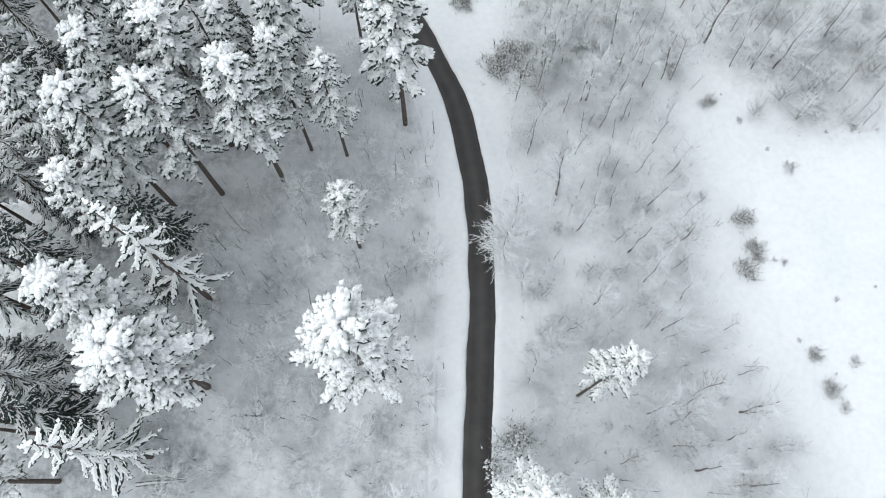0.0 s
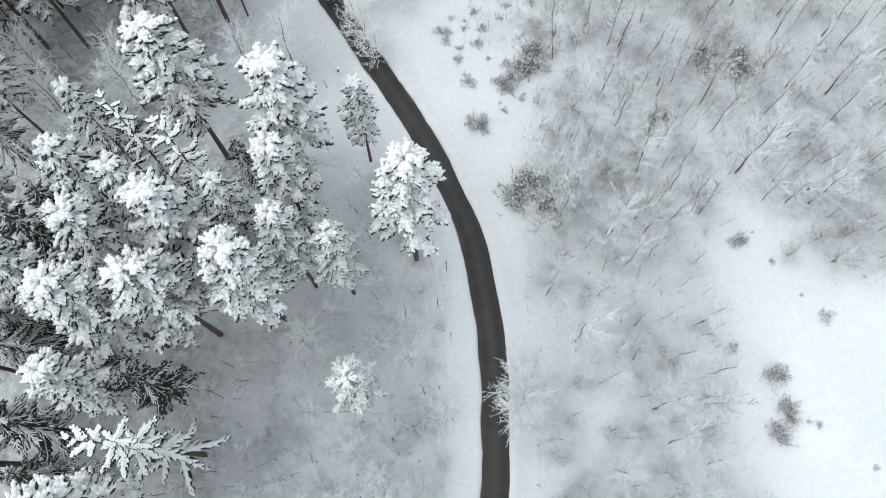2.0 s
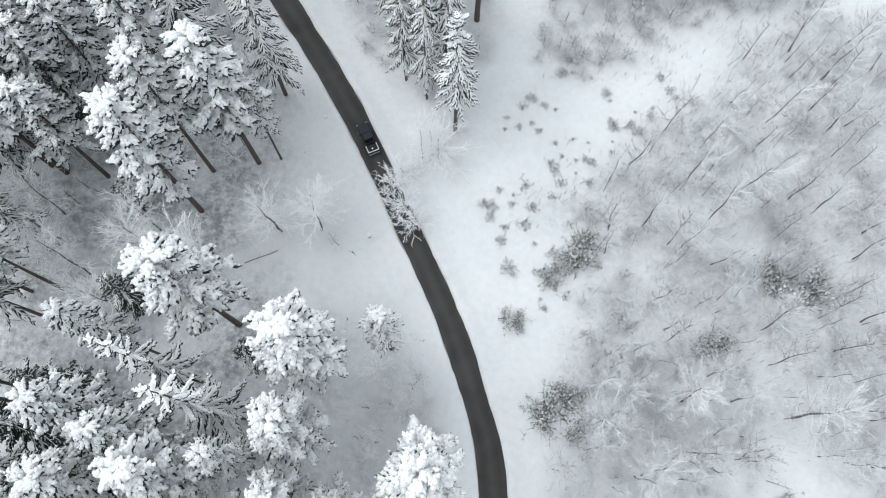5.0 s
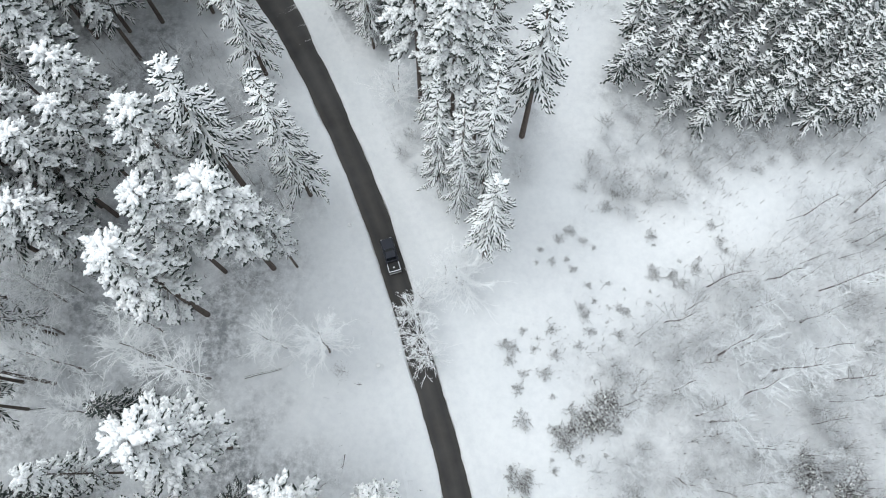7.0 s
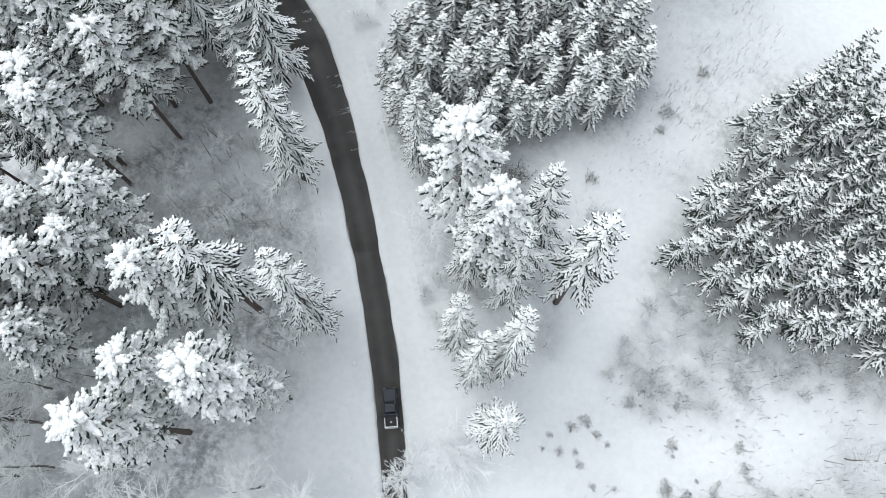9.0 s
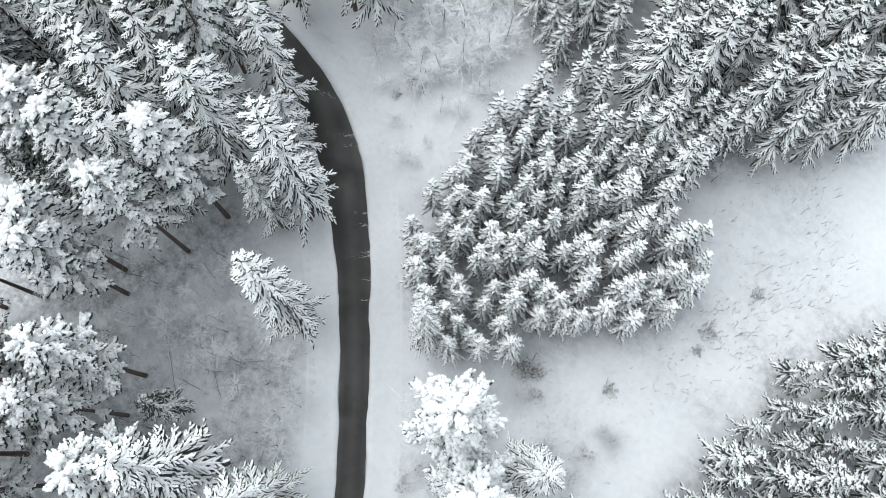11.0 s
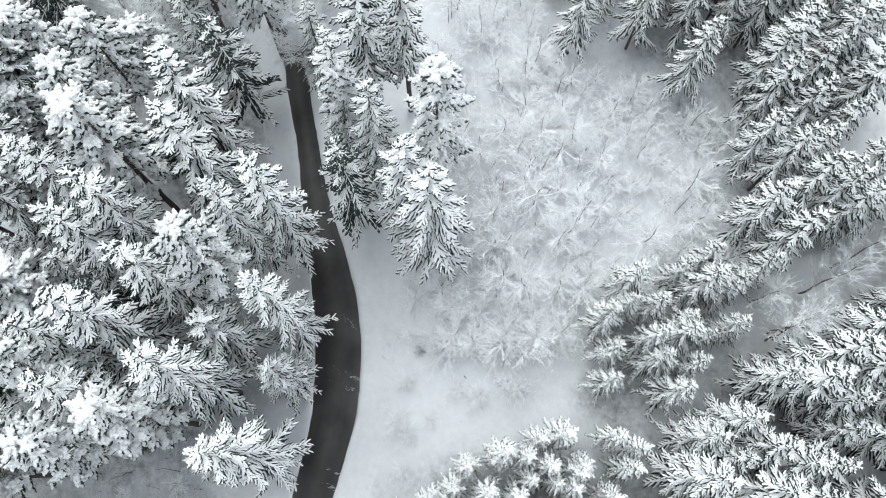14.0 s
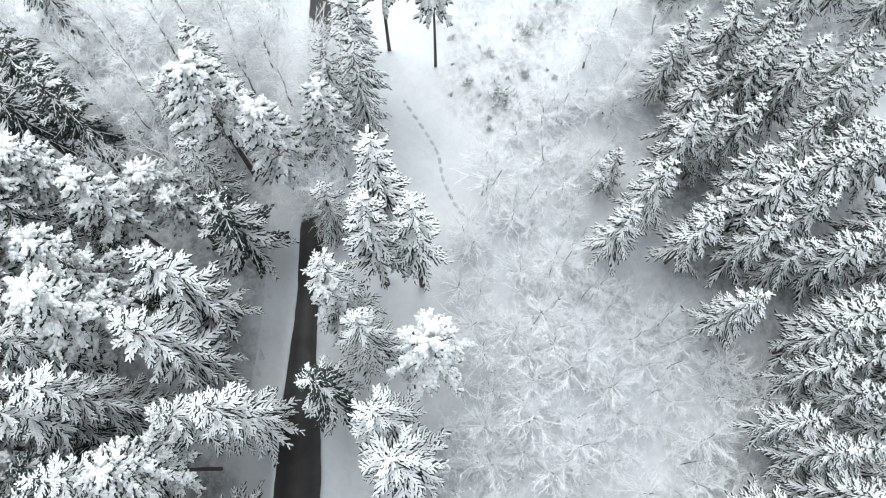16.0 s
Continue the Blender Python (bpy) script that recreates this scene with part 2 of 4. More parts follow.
def hills(x, y):
    """Gentle waves of the ground."""
    return (0.22 * np.sin(x * 0.083 + 1.3) * np.cos(y * 0.071 + 0.4) + 0.12 * np.sin(x * 0.21 + y * 0.16)
            + 0.05 * np.sin(x * 0.63 - y * 0.47 + 2.0) + 0.04 * np.sin(x * 0.91 + y * 1.07))


def dip(y, d):
    """The shallow hollow along which the road runs, deepest in the north."""
    t = np.clip((y - 45) / 90, 0, 1)
    return -1.9 * t * t * (3 - 2 * t) * np.exp(-((d / 26.0) ** 2))


def from_road(x, y):
    """Distance from the road's middle, less its half width there."""
    x, y = np.atleast_1d(np.asarray(x, float)), np.atleast_1d(np.asarray(y, float))
    best, at = np.full(x.shape, 1e9), np.zeros(x.shape, int)
    for i in range(0, len(MID), 2):
        q = (x - MID[i, 0]) ** 2 + (y - MID[i, 1]) ** 2
        less = q < best
        best[less], at[less] = q[less], i
    return np.sqrt(best), HALF[at]


def land(x, y):
    d, w = from_road(x, y)
    x, y = np.atleast_1d(x), np.atleast_1d(y)
    e = d - w
    under_bank = -0.6 * np.clip((3.6 - e) / 1.2, 0, 1)
    return hills(x, y) * np.clip(e / 8, 0.05, 1) + dip(y, d) + under_bank + 0.12


def height(x, y):
    return float(land(x, y)[0])


def inside(poly, x, y):
    """Which places lie in a polygon."""
    x, y = np.asarray(x, float), np.asarray(y, float)
    hit, j = np.zeros(x.shape, bool), len(poly) - 1
    for i in range(len(poly)):
        (xa, ya), (xb, yb) = poly[i], poly[j]
        if ya != yb:
            hit ^= ((ya > y) != (yb > y)) & (x < (xb - xa) * (y - ya) / (yb - ya) + xa)
        j = i
    return hit


def blurred(poly, x, y, by=4.5):
    """Which places lie in a polygon whose limit wanders."""
    return inside(poly, x + by * np.sin(0.31 * y + 0.17 * x) * np.sin(0.83 * x + 1.0), y + by * np.sin(0.37 * x - 0.11 * y) * np.sin(0.71 * y))


def scatter(poly, space, seed, taken=(), clear=0.75):
    """Uneven places in a polygon, about space apart, away from those taken and from the road."""
    rnd = random.Random(seed)
    xs, ys = [p[0] for p in poly], [p[1] for p in poly]
    out = []
    y, row = min(ys), 0
    while y < max(ys):
        x = min(xs) + (row % 2) * space / 2
        while x < max(xs):
            px, py = x + rnd.uniform(-0.45, 0.45) * space, y + rnd.uniform(-0.45, 0.45) * space
            if inside(poly, px, py) and all((px - t[0]) ** 2 + (py - t[1]) ** 2 > (clear * space) ** 2 for t in taken):
                out.append((px, py))
            x += space
        y += space * 0.87
        row += 1
    if not out:
        return out
    d, w = from_road([p[0] for p in out], [p[1] for p in out])
    return [p for p, a, b in zip(out, d, w) if a - b > 2.0]


THICKET_EAST = [(10, -12), (9.5, 66), (15, 74), (36, 62), (36, 50), (33, 28), (40, 18), (48, -12)]
THICKET_FAR_EAST = [(13, 60), (11, 92), (24, 108), (40, 126), (74, 130), (78, 58), (60, 60), (48, 58), (46, 68), (40, 62)]
THICKET_WEST = [(-42, -12), (-38, 38), (-26, 42), (-14, 52), (-16, 72), (-30, 90), (-52, 82), (-66, 60), (-60, 78), (-34, 96), (-26, 84), (-7, 62), (-1, 46), (0, -12)]
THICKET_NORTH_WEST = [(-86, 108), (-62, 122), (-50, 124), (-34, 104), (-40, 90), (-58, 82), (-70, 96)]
SAPLINGS = [(-121, 200), (-108, 184), (-92, 175), (-72, 168), (-63, 155), (-50, 159), (-55, 178), (-49, 204), (-64, 211), (-74, 205), (-84, 199), (-92, 192), (-108, 206)]
HEDGE_MID = [(-46, 128), (-40, 122), (-34, 124), (-18, 134), (-10, 146), (-3, 152), (-3, 130), (-10, 122), (-20, 128), (-30, 122)]
FOREST_FLOOR = [(-85, -12), (-34, -12), (-37, 38), (-24, 46), (-18, 64), (-34, 78), (-33, 92), (-44, 104), (-62, 104), (-64, 126), (-74, 138), (-100, 150), (-130, 158), (-165, 150), (-165, 100), (-95, 90)]
THICKET_SIDE = [(43, 60), (47, 72), (74, 66), (78, 54), (66, 50), (54, 49), (50, 53)]
BARE_WOOD = [(-152, 118), (-134, 124), (-119, 138), (-113, 150), (-124, 166), (-152, 170)]
CLEARING_BRUSH = [(-1, 92), (6, 86), (47, 100), (50, 129), (25, 113), (15, 98)]


def ground():
    def axis(lo, hi, step):
        fine = np.arange(lo, hi + step, step)
        grow = np.cumsum(step * 1.32 ** np.arange(1, 27))
        return np.concatenate([lo - grow[::-1], fine, fine[-1] + grow])

    gx, gy = axis(-165, 85, 1.0), axis(-25, 255, 1.0)
    x, y = np.meshgrid(gx, gy)
    z = land(x.ravel(), y.ravel())
    nx, ny = len(gx), len(gy)
    i = (np.arange(ny - 1)[:, None] * nx + np.arange(nx - 1)[None]).ravel()
    g = Geo()
    g.add(np.stack([x.ravel(), y.ravel(), z], 1), np.concatenate([np.stack([i, i + 1, i + nx + 1], 1), np.stack([i, i + nx + 1, i + nx], 1)]))
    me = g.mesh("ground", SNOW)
    litter_and_shade = np.zeros(len(z), np.float32)
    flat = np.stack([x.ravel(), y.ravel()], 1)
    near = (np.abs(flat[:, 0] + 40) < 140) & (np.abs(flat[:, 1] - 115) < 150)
    # Amounts cover real litter plus painted shade, strongest under forest and plantations.
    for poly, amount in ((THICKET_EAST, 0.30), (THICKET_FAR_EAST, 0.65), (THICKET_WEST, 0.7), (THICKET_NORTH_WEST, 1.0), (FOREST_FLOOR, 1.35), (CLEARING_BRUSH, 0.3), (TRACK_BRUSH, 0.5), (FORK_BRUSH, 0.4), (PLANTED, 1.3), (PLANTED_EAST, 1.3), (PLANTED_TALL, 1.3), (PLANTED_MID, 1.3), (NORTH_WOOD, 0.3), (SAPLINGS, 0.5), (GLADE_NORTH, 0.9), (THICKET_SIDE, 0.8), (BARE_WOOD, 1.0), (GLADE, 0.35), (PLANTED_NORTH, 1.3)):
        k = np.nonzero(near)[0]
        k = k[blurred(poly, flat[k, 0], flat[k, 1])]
        litter_and_shade[k] = np.maximum(litter_and_shade[k], amount)
    grid = litter_and_shade.reshape(ny, nx)
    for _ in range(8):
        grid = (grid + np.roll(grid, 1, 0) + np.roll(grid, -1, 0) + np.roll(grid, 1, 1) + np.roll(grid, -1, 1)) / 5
    me.attributes.new("litter_and_shade", "FLOAT", "POINT").data.foreach_set("value", grid.ravel().astype(np.float32))
    return tagged(new("ground", me), "snow-covered forest ground with low waves, litter and painted tree shade", "ground", kind="structure")


def road():
    k = len(MID)
    t = np.gradient(MID, axis=0)
    t /= np.linalg.norm(t, axis=1)[:, None]
    nrm = np.stack([t[:, 1], -t[:, 0]], 1)
    across = np.array([0, 0.04, 0.12, 0.25, 0.38, 0.5, 0.62, 0.75, 0.88, 0.96, 1.0])
    rng = np.random.default_rng(5)
    rag = np.convolve(rng.normal(0, 1, k + 8), np.ones(3) / 3, "same")[4:-4] * 0.10
    rag2 = np.convolve(rng.normal(0, 1, k + 8), np.ones(3) / 3, "same")[4:-4] * 0.10
    v = []
    for a in across:
        off = (a * 2 - 1) * (HALF + 0.04 + (rag if a < 0.5 else rag2) * abs(a * 2 - 1))
        p = MID + nrm * off[:, None]
        z = dip(MID[:, 1], 0 * off) + 0.05 - 0.10 * (2 * a - 1) ** 2
        v.append(np.stack([p[:, 0], p[:, 1], z], 1))
    v = np.stack(v, 1)
    m = len(across)
    i = (np.arange(k - 1)[:, None] * m + np.arange(m - 1)[None]).ravel()
    g = Geo()
    g.add(v.reshape(-1, 3), np.concatenate([np.stack([i, i + m, i + m + 1], 1), np.stack([i, i + m + 1, i + 1], 1)]))
    me = g.mesh("road", ASPHALT)
    me.flip_normals() if me.polygons[0].normal.z < 0 else None
    me.attributes.new("across", "FLOAT", "POINT").data.foreach_set("value", np.tile(across, k).astype(np.float32))
    return tagged(new("road", me), "narrow wet dark asphalt forest road cleared of snow", "road", kind="structure")


def snow_bank(side):
    """The ploughed verge along one side of the road, from its ragged edge to the open snow."""
    k = len(MID)
    t = np.gradient(MID, axis=0)
    t /= np.linalg.norm(t, axis=1)[:, None]
    nrm = np.stack([t[:, 1], -t[:, 0]], 1) * side
    rng = np.random.default_rng(7 + side)
    rag = np.convolve(rng.normal(0, 1, k + 12), np.ones(4) / 4, "same")[6:-6]
    lump = np.convolve(rng.normal(0, 1, k + 12), np.ones(7) / 7, "same")[6:-6]
    rows = []
    for e, z in ((-0.04, -0.06), (0.04, 0.10), (0.22, 0.22), (0.6, 0.30), (1.2, 0.30), (2.0, 0.24), (3.0, 0.17), (4.2, 0.10), (5.2, None)):
        p = MID + nrm * (HALF + e + rag * 0.16 * max(0, 1 - e / 2))[:, None]
        if z is None:
            h = land(p[:, 0], p[:, 1]) - 0.08
        else:
            mix = min(1, max(0, e / 4.2)) ** 2
            h = (1 - mix) * (dip(MID[:, 1], 0 * HALF) + z + lump * 0.10 * min(1, max(0, e) * 2)) + mix * (land(p[:, 0], p[:, 1]) + 0.02)
        rows.append(np.stack([p[:, 0], p[:, 1], h], 1))
    v = np.stack(rows, 1)
    m = v.shape[1]
    i = (np.arange(k - 1)[:, None] * m + np.arange(m - 1)[None]).ravel()
    f = np.concatenate([np.stack([i, i + m, i + m + 1], 1), np.stack([i, i + m + 1, i + 1], 1)])
    g = Geo()
    g.add(v.reshape(-1, 3), f if side < 0 else f[:, ::-1])
    me = g.mesh("snow_bank", SNOW)
    if me.polygons[5].normal.z < 0:
        me.flip_normals()
    return tagged(new("snow_bank", me), "low ploughed snow bank along the road", "snow bank", kind="structure")


# ---------------------------------------------------------------- trees


def conifer_trunk(h, seed, thick=0.011):
    rnd = random.Random(seed)
    g = Geo()
    lean = rnd.uniform(-0.012, 0.012), rnd.uniform(-0.012, 0.012)
    zs = np.linspace(-0.5, h * 0.97, 9)
    pole(g, [(lean[0] * z * z / h, lean[1] * z * z / h, z) for z in zs], [h * thick * (1 - 0.93 * max(z, 0) / h) + 0.02 for z in zs])
    return g.mesh("trunk", CONIFER_BARK)


def pine(seed, h, r, crown=0.5, dense=1.0):
    """A tall pine: bare trunk, and a domed crown of branchlets, each a string of snow lumps over dark needles."""
    rng = np.random.default_rng(seed)
    thing = new("pine_tree")
    part("trunk", conifer_trunk(h, seed), thing, "bare brown trunk")
    limbs, needles, snow = Geo(), Geo(), Geo()
    rows = 12
    for i in range(rows):
        s = (i + 0.2) / rows
        z = h * (1 - 0.015 - crown * s)
        reach = r * min(1.0, 0.24 + 1.05 * s ** 0.7) * (1 - 0.40 * max(0, s - 0.7) / 0.3)
        count = 5 if i < 2 else int(rng.integers(5, 8)) if s < 0.75 else 4
        turn = rng.uniform(0, 6.28)
        for j in range(count):
            a = turn + j * 6.283 / count + rng.uniform(-0.4, 0.4)
            length = reach * rng.uniform(0.60, 1.12)
            rise = 0.75 - 1.15 * s + rng.uniform(-0.15, 0.15)
            d = np.array([np.cos(a), np.sin(a), rise])
            d /= np.linalg.norm(d)
            base = np.array([0, 0, z - 0.3])
            spikes(limbs, base[None], d[None], length * 0.95, 0.05 + 0.012 * length)
            n = max(5, int((4 + length * 2.6) * dense))
            u = np.sort(rng.uniform(0.30, 1.0, n)) ** 0.8
            p = base + d * (u * length)[:, None] + rng.normal(0, 0.10, (n, 3)) * (1, 1, 0.6)
            p[:, 2] -= 0.10 * length * u ** 2
            way = a + np.where(np.arange(n) % 2 == 0, 1, -1) * rng.uniform(0.1, 1.05, n) * (1.15 - 0.5 * u)
            out = np.stack([np.cos(way), np.sin(way), rng.uniform(-0.12, 0.30, n) - 0.35 * s], 1)
            out /= np.linalg.norm(out, axis=1)[:, None]
            ln = rng.uniform(0.55, 1.15, n) * (0.55 + 0.16 * r)
            beads = 5
            for b in range(beads):
                q = (b + 0.3) / beads
                c = p + out * (ln * q)[:, None] + rng.normal(0, 0.09, (n, 3)) * (1, 1, 0.5)
                c[:, 2] += 0.10 - 0.16 * ln * q * q
                size = rng.uniform(0.25, 0.49, n) * (1.12 - 0.5 * q) * (1.04 - 0.14 * s) / dense ** 0.4
                lumps(snow, c, out + rng.normal(0, 0.35, (n, 3)) * (1, 1, 0.5), size * 2.1, size * 0.82, size * 0.60)
            spindles(needles, p - (0, 0, 0.26), out, ln * 1.03, 0.22 + 0.05 * rng.uniform(0, 1, n), 0.10, 0.25, ((0.6, 1.0),))
            few = max(2, n // 2)
            spikes(needles, p[:few] + out[:few] * (ln[:few] * 0.7)[:, None], out[:few] + rng.normal(0, 0.6, (few, 3)), 0.48, 0.05)
    part("limb_work", limbs.mesh("limb_work", CONIFER_BARK), thing, kind="stuff")
    part("crown", needles.mesh("crown", PINE_NEEDLES), thing, "dark green needles", "stuff")
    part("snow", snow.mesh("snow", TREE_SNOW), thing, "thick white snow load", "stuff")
    return thing


def spruce(seed, h, r, rows=14, low=0.2, side=12, fat=1.0, name="spruce_tree", taper=0.66, green=0.0, ridge=1.0, comb=1.0, arms=6, fade=0.17):
    """A spruce: drooping boughs from a narrow top, each a snowed ridge with a comb of snowed twigs over wider dark needles."""
    rng = np.random.default_rng(seed)
    thing = new(name)
    part("trunk", conifer_trunk(h, seed, 0.010), thing)
    needles, snow = Geo(), Geo()
    for i in range(rows):
        s = ((i + 0.15) / rows) ** 1.15
        z = h * (1 - 0.012 - (1 - low) * s)
        reach = r * (0.13 + 0.97 * s ** taper)
        count = 5 if i < 2 else int(rng.integers(arms - 1, arms + 1))
        turn = rng.uniform(0, 6.28)
        for j in range(count):
            a = turn + j * 6.283 / count + rng.uniform(-0.30, 0.30)
            length = max(0.4, reach * rng.uniform(0.66, 1.16))
            rise = 0.50 - 0.85 * min(1, s * 1.7) + rng.uniform(-0.16, 0.12)
            d = np.array([np.cos(a), np.sin(a), rise])
            d /= np.linalg.norm(d)
            base = np.array([[0, 0, z + rng.uniform(-0.45, 0.45) * h / rows]])
            w = fat * (0.10 + 0.012 * length) * (1 - fade * s)
            sag = 0.06 + 0.06 * s
            n = side if length > 1.0 else 4
            u = np.linspace(0.14, 0.96, n) + rng.uniform(-0.04, 0.04, n)
            hand = np.where(np.arange(n) % 2 == 0, 1, -1) * rng.uniform(0.36, 0.74, n)
            p = base + d * (u * length)[:, None]
            p[:, 2] -= sag * length * u * u
            out = np.stack([np.cos(a + hand), np.sin(a + hand), np.full(n, rise - 0.10) + rng.uniform(-0.12, 0.12, n)], 1)
            size = comb * (0.26 + length * (0.36 - 0.26 * u)) * rng.uniform(0.65, 1.25, n)
            spindles(needles, base - (0, 0, 0.26), d[None], length * 0.92, length * 0.08 + 0.10, 0.10, sag + 0.03, ((0.6, 1.0),))
            spindles(needles, p - (0, 0, 0.20), out + rng.normal(0, 0.10, (n, 3)), size * 1.0, w * 1.15 + 0.03, w * 0.3, sag + 0.08, ((0.55, 1.0),))
            if rng.uniform() > green:
                spindles(snow, base + (0, 0, 0.05), d[None], length, w * 1.2 * ridge, w * 0.5, sag, ((0.15, 1.0), (0.7, 0.85)))
                spindles(snow, p, out, size, w * rng.uniform(0.60, 1.0, n), w * 0.26, sag + 0.05, ((0.25, 1.0), (0.8, 0.75)))
            else:
                spindles(snow, base + (0, 0, 0.05), d[None], length * 0.9, w * 0.6, w * 0.5, sag, ((0.2, 0.9), (0.82, 0.8)))
                spindles(snow, p[::3] + (0, 0, 0.02), out[::3], size[::3] * 0.7, w * 0.5, w * 0.35, sag, ((0.65, 1.0),))
    top = np.array([[0, 0, h * 0.955]])
    spindles(snow, top, np.array([[0.03, 0.02, 1.0]]), h * 0.045 + 0.2, 0.13, 0.13)
    part("crown", needles.mesh("crown", SPRUCE_NEEDLES), thing, "dark green needles", "stuff")
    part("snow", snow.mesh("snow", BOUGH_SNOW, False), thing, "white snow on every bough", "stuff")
    return thing


def bare(seed, h, spread, name="bare_tree", mat=None, limbs=18, twigs=8, trunk_r=0.010, fat=1.0, bushy=False, top=0.8, fine=5):
    """A leafless broadleaf tree: a trunk, rising limbs and a haze of fine frosted twigs."""
    rng = np.random.default_rng(seed)
    mat = mat or FROSTED_BARK
    thing = new(name)
    g = Geo()
    lean = rng.normal(0, 0.05, 2)
    zs = np.linspace(-0.4, h * top, 7)
    line = np.array([(lean[0] * z + 0.12 * np.sin(z * 0.7 + seed), lean[1] * z + 0.1 * np.sin(z * 0.9), z) for z in zs])
    pole(g, line, [h * trunk_r * (1 - 0.8 * max(z, 0) / (h * top)) + 0.015 for z in zs], 5)
    part("trunk", g.mesh("trunk", GREY_BARK), thing, "grey trunk")
    b, t = Geo(), Geo()
    for i in range(limbs):
        u = (0.05 + 0.7 * i / limbs) if bushy else (0.28 + 0.72 * i / limbs)
        k = u * (len(zs) - 1)
        p = line[int(k)] + (line[min(int(k) + 1, len(zs) - 1)] - line[int(k)]) * (k % 1)
        a = i * 2.4 + rng.uniform(-0.6, 0.6)
        d = np.array([np.cos(a), np.sin(a), 0.45 + 0.75 * u + rng.uniform(-0.15, 0.15)])
        d /= np.linalg.norm(d)
        length = spread * (1.3 - 0.6 * u) * rng.uniform(0.7, 1.2)
        mid = p + d * length * 0.5
        d2 = d + rng.normal(0, 0.22, 3)
        end = mid + d2 * length * 0.5
        pole(b, [p, mid, end], [fat * (0.026 + 0.0022 * h), fat * (0.022 + 0.0014 * h), 0.012], 3)
        v = rng.uniform(0.12, 1.0, twigs)
        start = np.where(v[:, None] < 0.5, p + d * length * v[:, None], mid + d2 * length * (v[:, None] - 0.5))
        out = d + rng.normal(0, 0.50, (twigs, 3)) + (0, 0, 0.10)
        ln = length * rng.uniform(0.25, 0.55, twigs)
        spikes(b, start, out, ln, fat * (0.024 + 0.0008 * h))
        m = twigs * fine
        q = rng.integers(0, twigs, m)
        o = out[q] / np.linalg.norm(out[q], axis=1)[:, None]
        s2 = start[q] + o * (ln[q] * rng.uniform(0.15, 1.0, m))[:, None]
        spikes(t, s2, o + rng.normal(0, 0.55, (m, 3)), rng.uniform(0.4, 1.1, m) * (0.35 + 0.03 * h), fat * 0.024)
    part("branchwork", b.mesh("branchwork", mat, False), thing, "frosted branches", "stuff")
    part("twigwork", t.mesh("twigwork", mat, False), thing, kind="stuff")
    return thing


def shrub(seed, h, dense=30, mat=None):
    """A low rounded bush poking out of the snow, with clots of snow in it."""
    rng = np.random.default_rng(seed)
    thing = new("shrub")
    g, s = Geo(), Geo()
    base = np.c_[rng.normal(0, 0.24 * h, (dense, 2)), np.full(dense, -0.1)]
    out = np.c_[base[:, :2] * 0.5 / h + rng.normal(0, 0.38, (dense, 2)), np.full(dense, 0.8)]
    o = out / np.linalg.norm(out, axis=1)[:, None]
    ln = rng.uniform(0.25, 0.8, dense) * h
    spikes(g, base, out, ln, 0.028)
    m = dense * 4
    q = rng.integers(0, dense, m)
    start = base[q] + o[q] * (rng.uniform(0.3, 0.9, m) * ln[q])[:, None]
    spikes(g, start, o[q] + rng.normal(0, 0.7, (m, 3)), rng.uniform(0.12, 0.3, m) * h, 0.018)
    k = dense * 2
    lumps(s, start[:k] + (0, 0, 0.05), rng.normal(0, 1, (k, 3)) * (1, 1, 0.25), rng.uniform(0.12, 0.36, k) * h ** 0.3, rng.uniform(0.03, 0.07, k) * h ** 0.3, 0.04)
    part("twigwork", g.mesh("twigwork", mat or BUSH_BARK, False), thing, "grey-brown twigs", "stuff")
    part("snow", s.mesh("snow", TREE_SNOW), thing, "clots of snow", "stuff")
    return thing


def brushwood(name, poly, per_m2, seed, tall, mat, label, lean=0.30, thick=1.0, sprays=4):
    """Countless thin stems over a stretch of ground, as one thing."""
    rng = np.random.default_rng(seed)
    xs, ys = [p[0] for p in poly], [p[1] for p in poly]
    area = (max(xs) - min(xs)) * (max(ys) - min(ys))
    n = int(area * per_m2)
    x, y = rng.uniform(min(xs), max(xs), n), rng.uniform(min(ys), max(ys), n)
    patch = np.sin(x * 0.35 + seed) * np.sin(y * 0.31 + 1.7 * seed) + 0.6 * np.sin(x * 0.11 - y * 0.13 + seed)
    keep = blurred(poly, x + rng.normal(0, 1.6, n), y + rng.normal(0, 1.6, n)) & (patch + rng.uniform(-1.0, 1.0, n) > -0.2)
    d, w = from_road(x, y)
    keep &= d - w > 2.6
    x, y = x[keep], y[keep]
    n = len(x)
    z = land(x, y)
    g = Geo()
    base = np.stack([x, y, z - 0.1], 1)
    out = np.stack([rng.normal(0, lean, n), rng.normal(0, lean, n), np.ones(n)], 1)
    ln = rng.uniform(0.2, 1.0, n) ** 1.5 * tall
    spikes(g, base, out, ln, thick * rng.uniform(0.022, 0.045, n))
    o = out / np.linalg.norm(out, axis=1)[:, None]
    for _ in range(sprays):
        spikes(g, base + o * (ln * rng.uniform(0.3, 0.85, n))[:, None], o + rng.normal(0, 0.7, (n, 3)), np.minimum(ln * 0.45, 1.1), thick * 0.022)
    return tagged(new(name, g.mesh(name, mat, False)), label, "undergrowth", kind="stuff")


def place(proto, x, y, height_scale, width_scale, turn, label, category, group):
    m = Matrix.Translation((x, y, height(x, y) - 0.05)) @ pose(0, 0, 0, 0, 0, turn) @ Matrix.Diagonal((width_scale, width_scale, height_scale, 1))
    return tagged(copy_thing(proto, m), label, category, group)


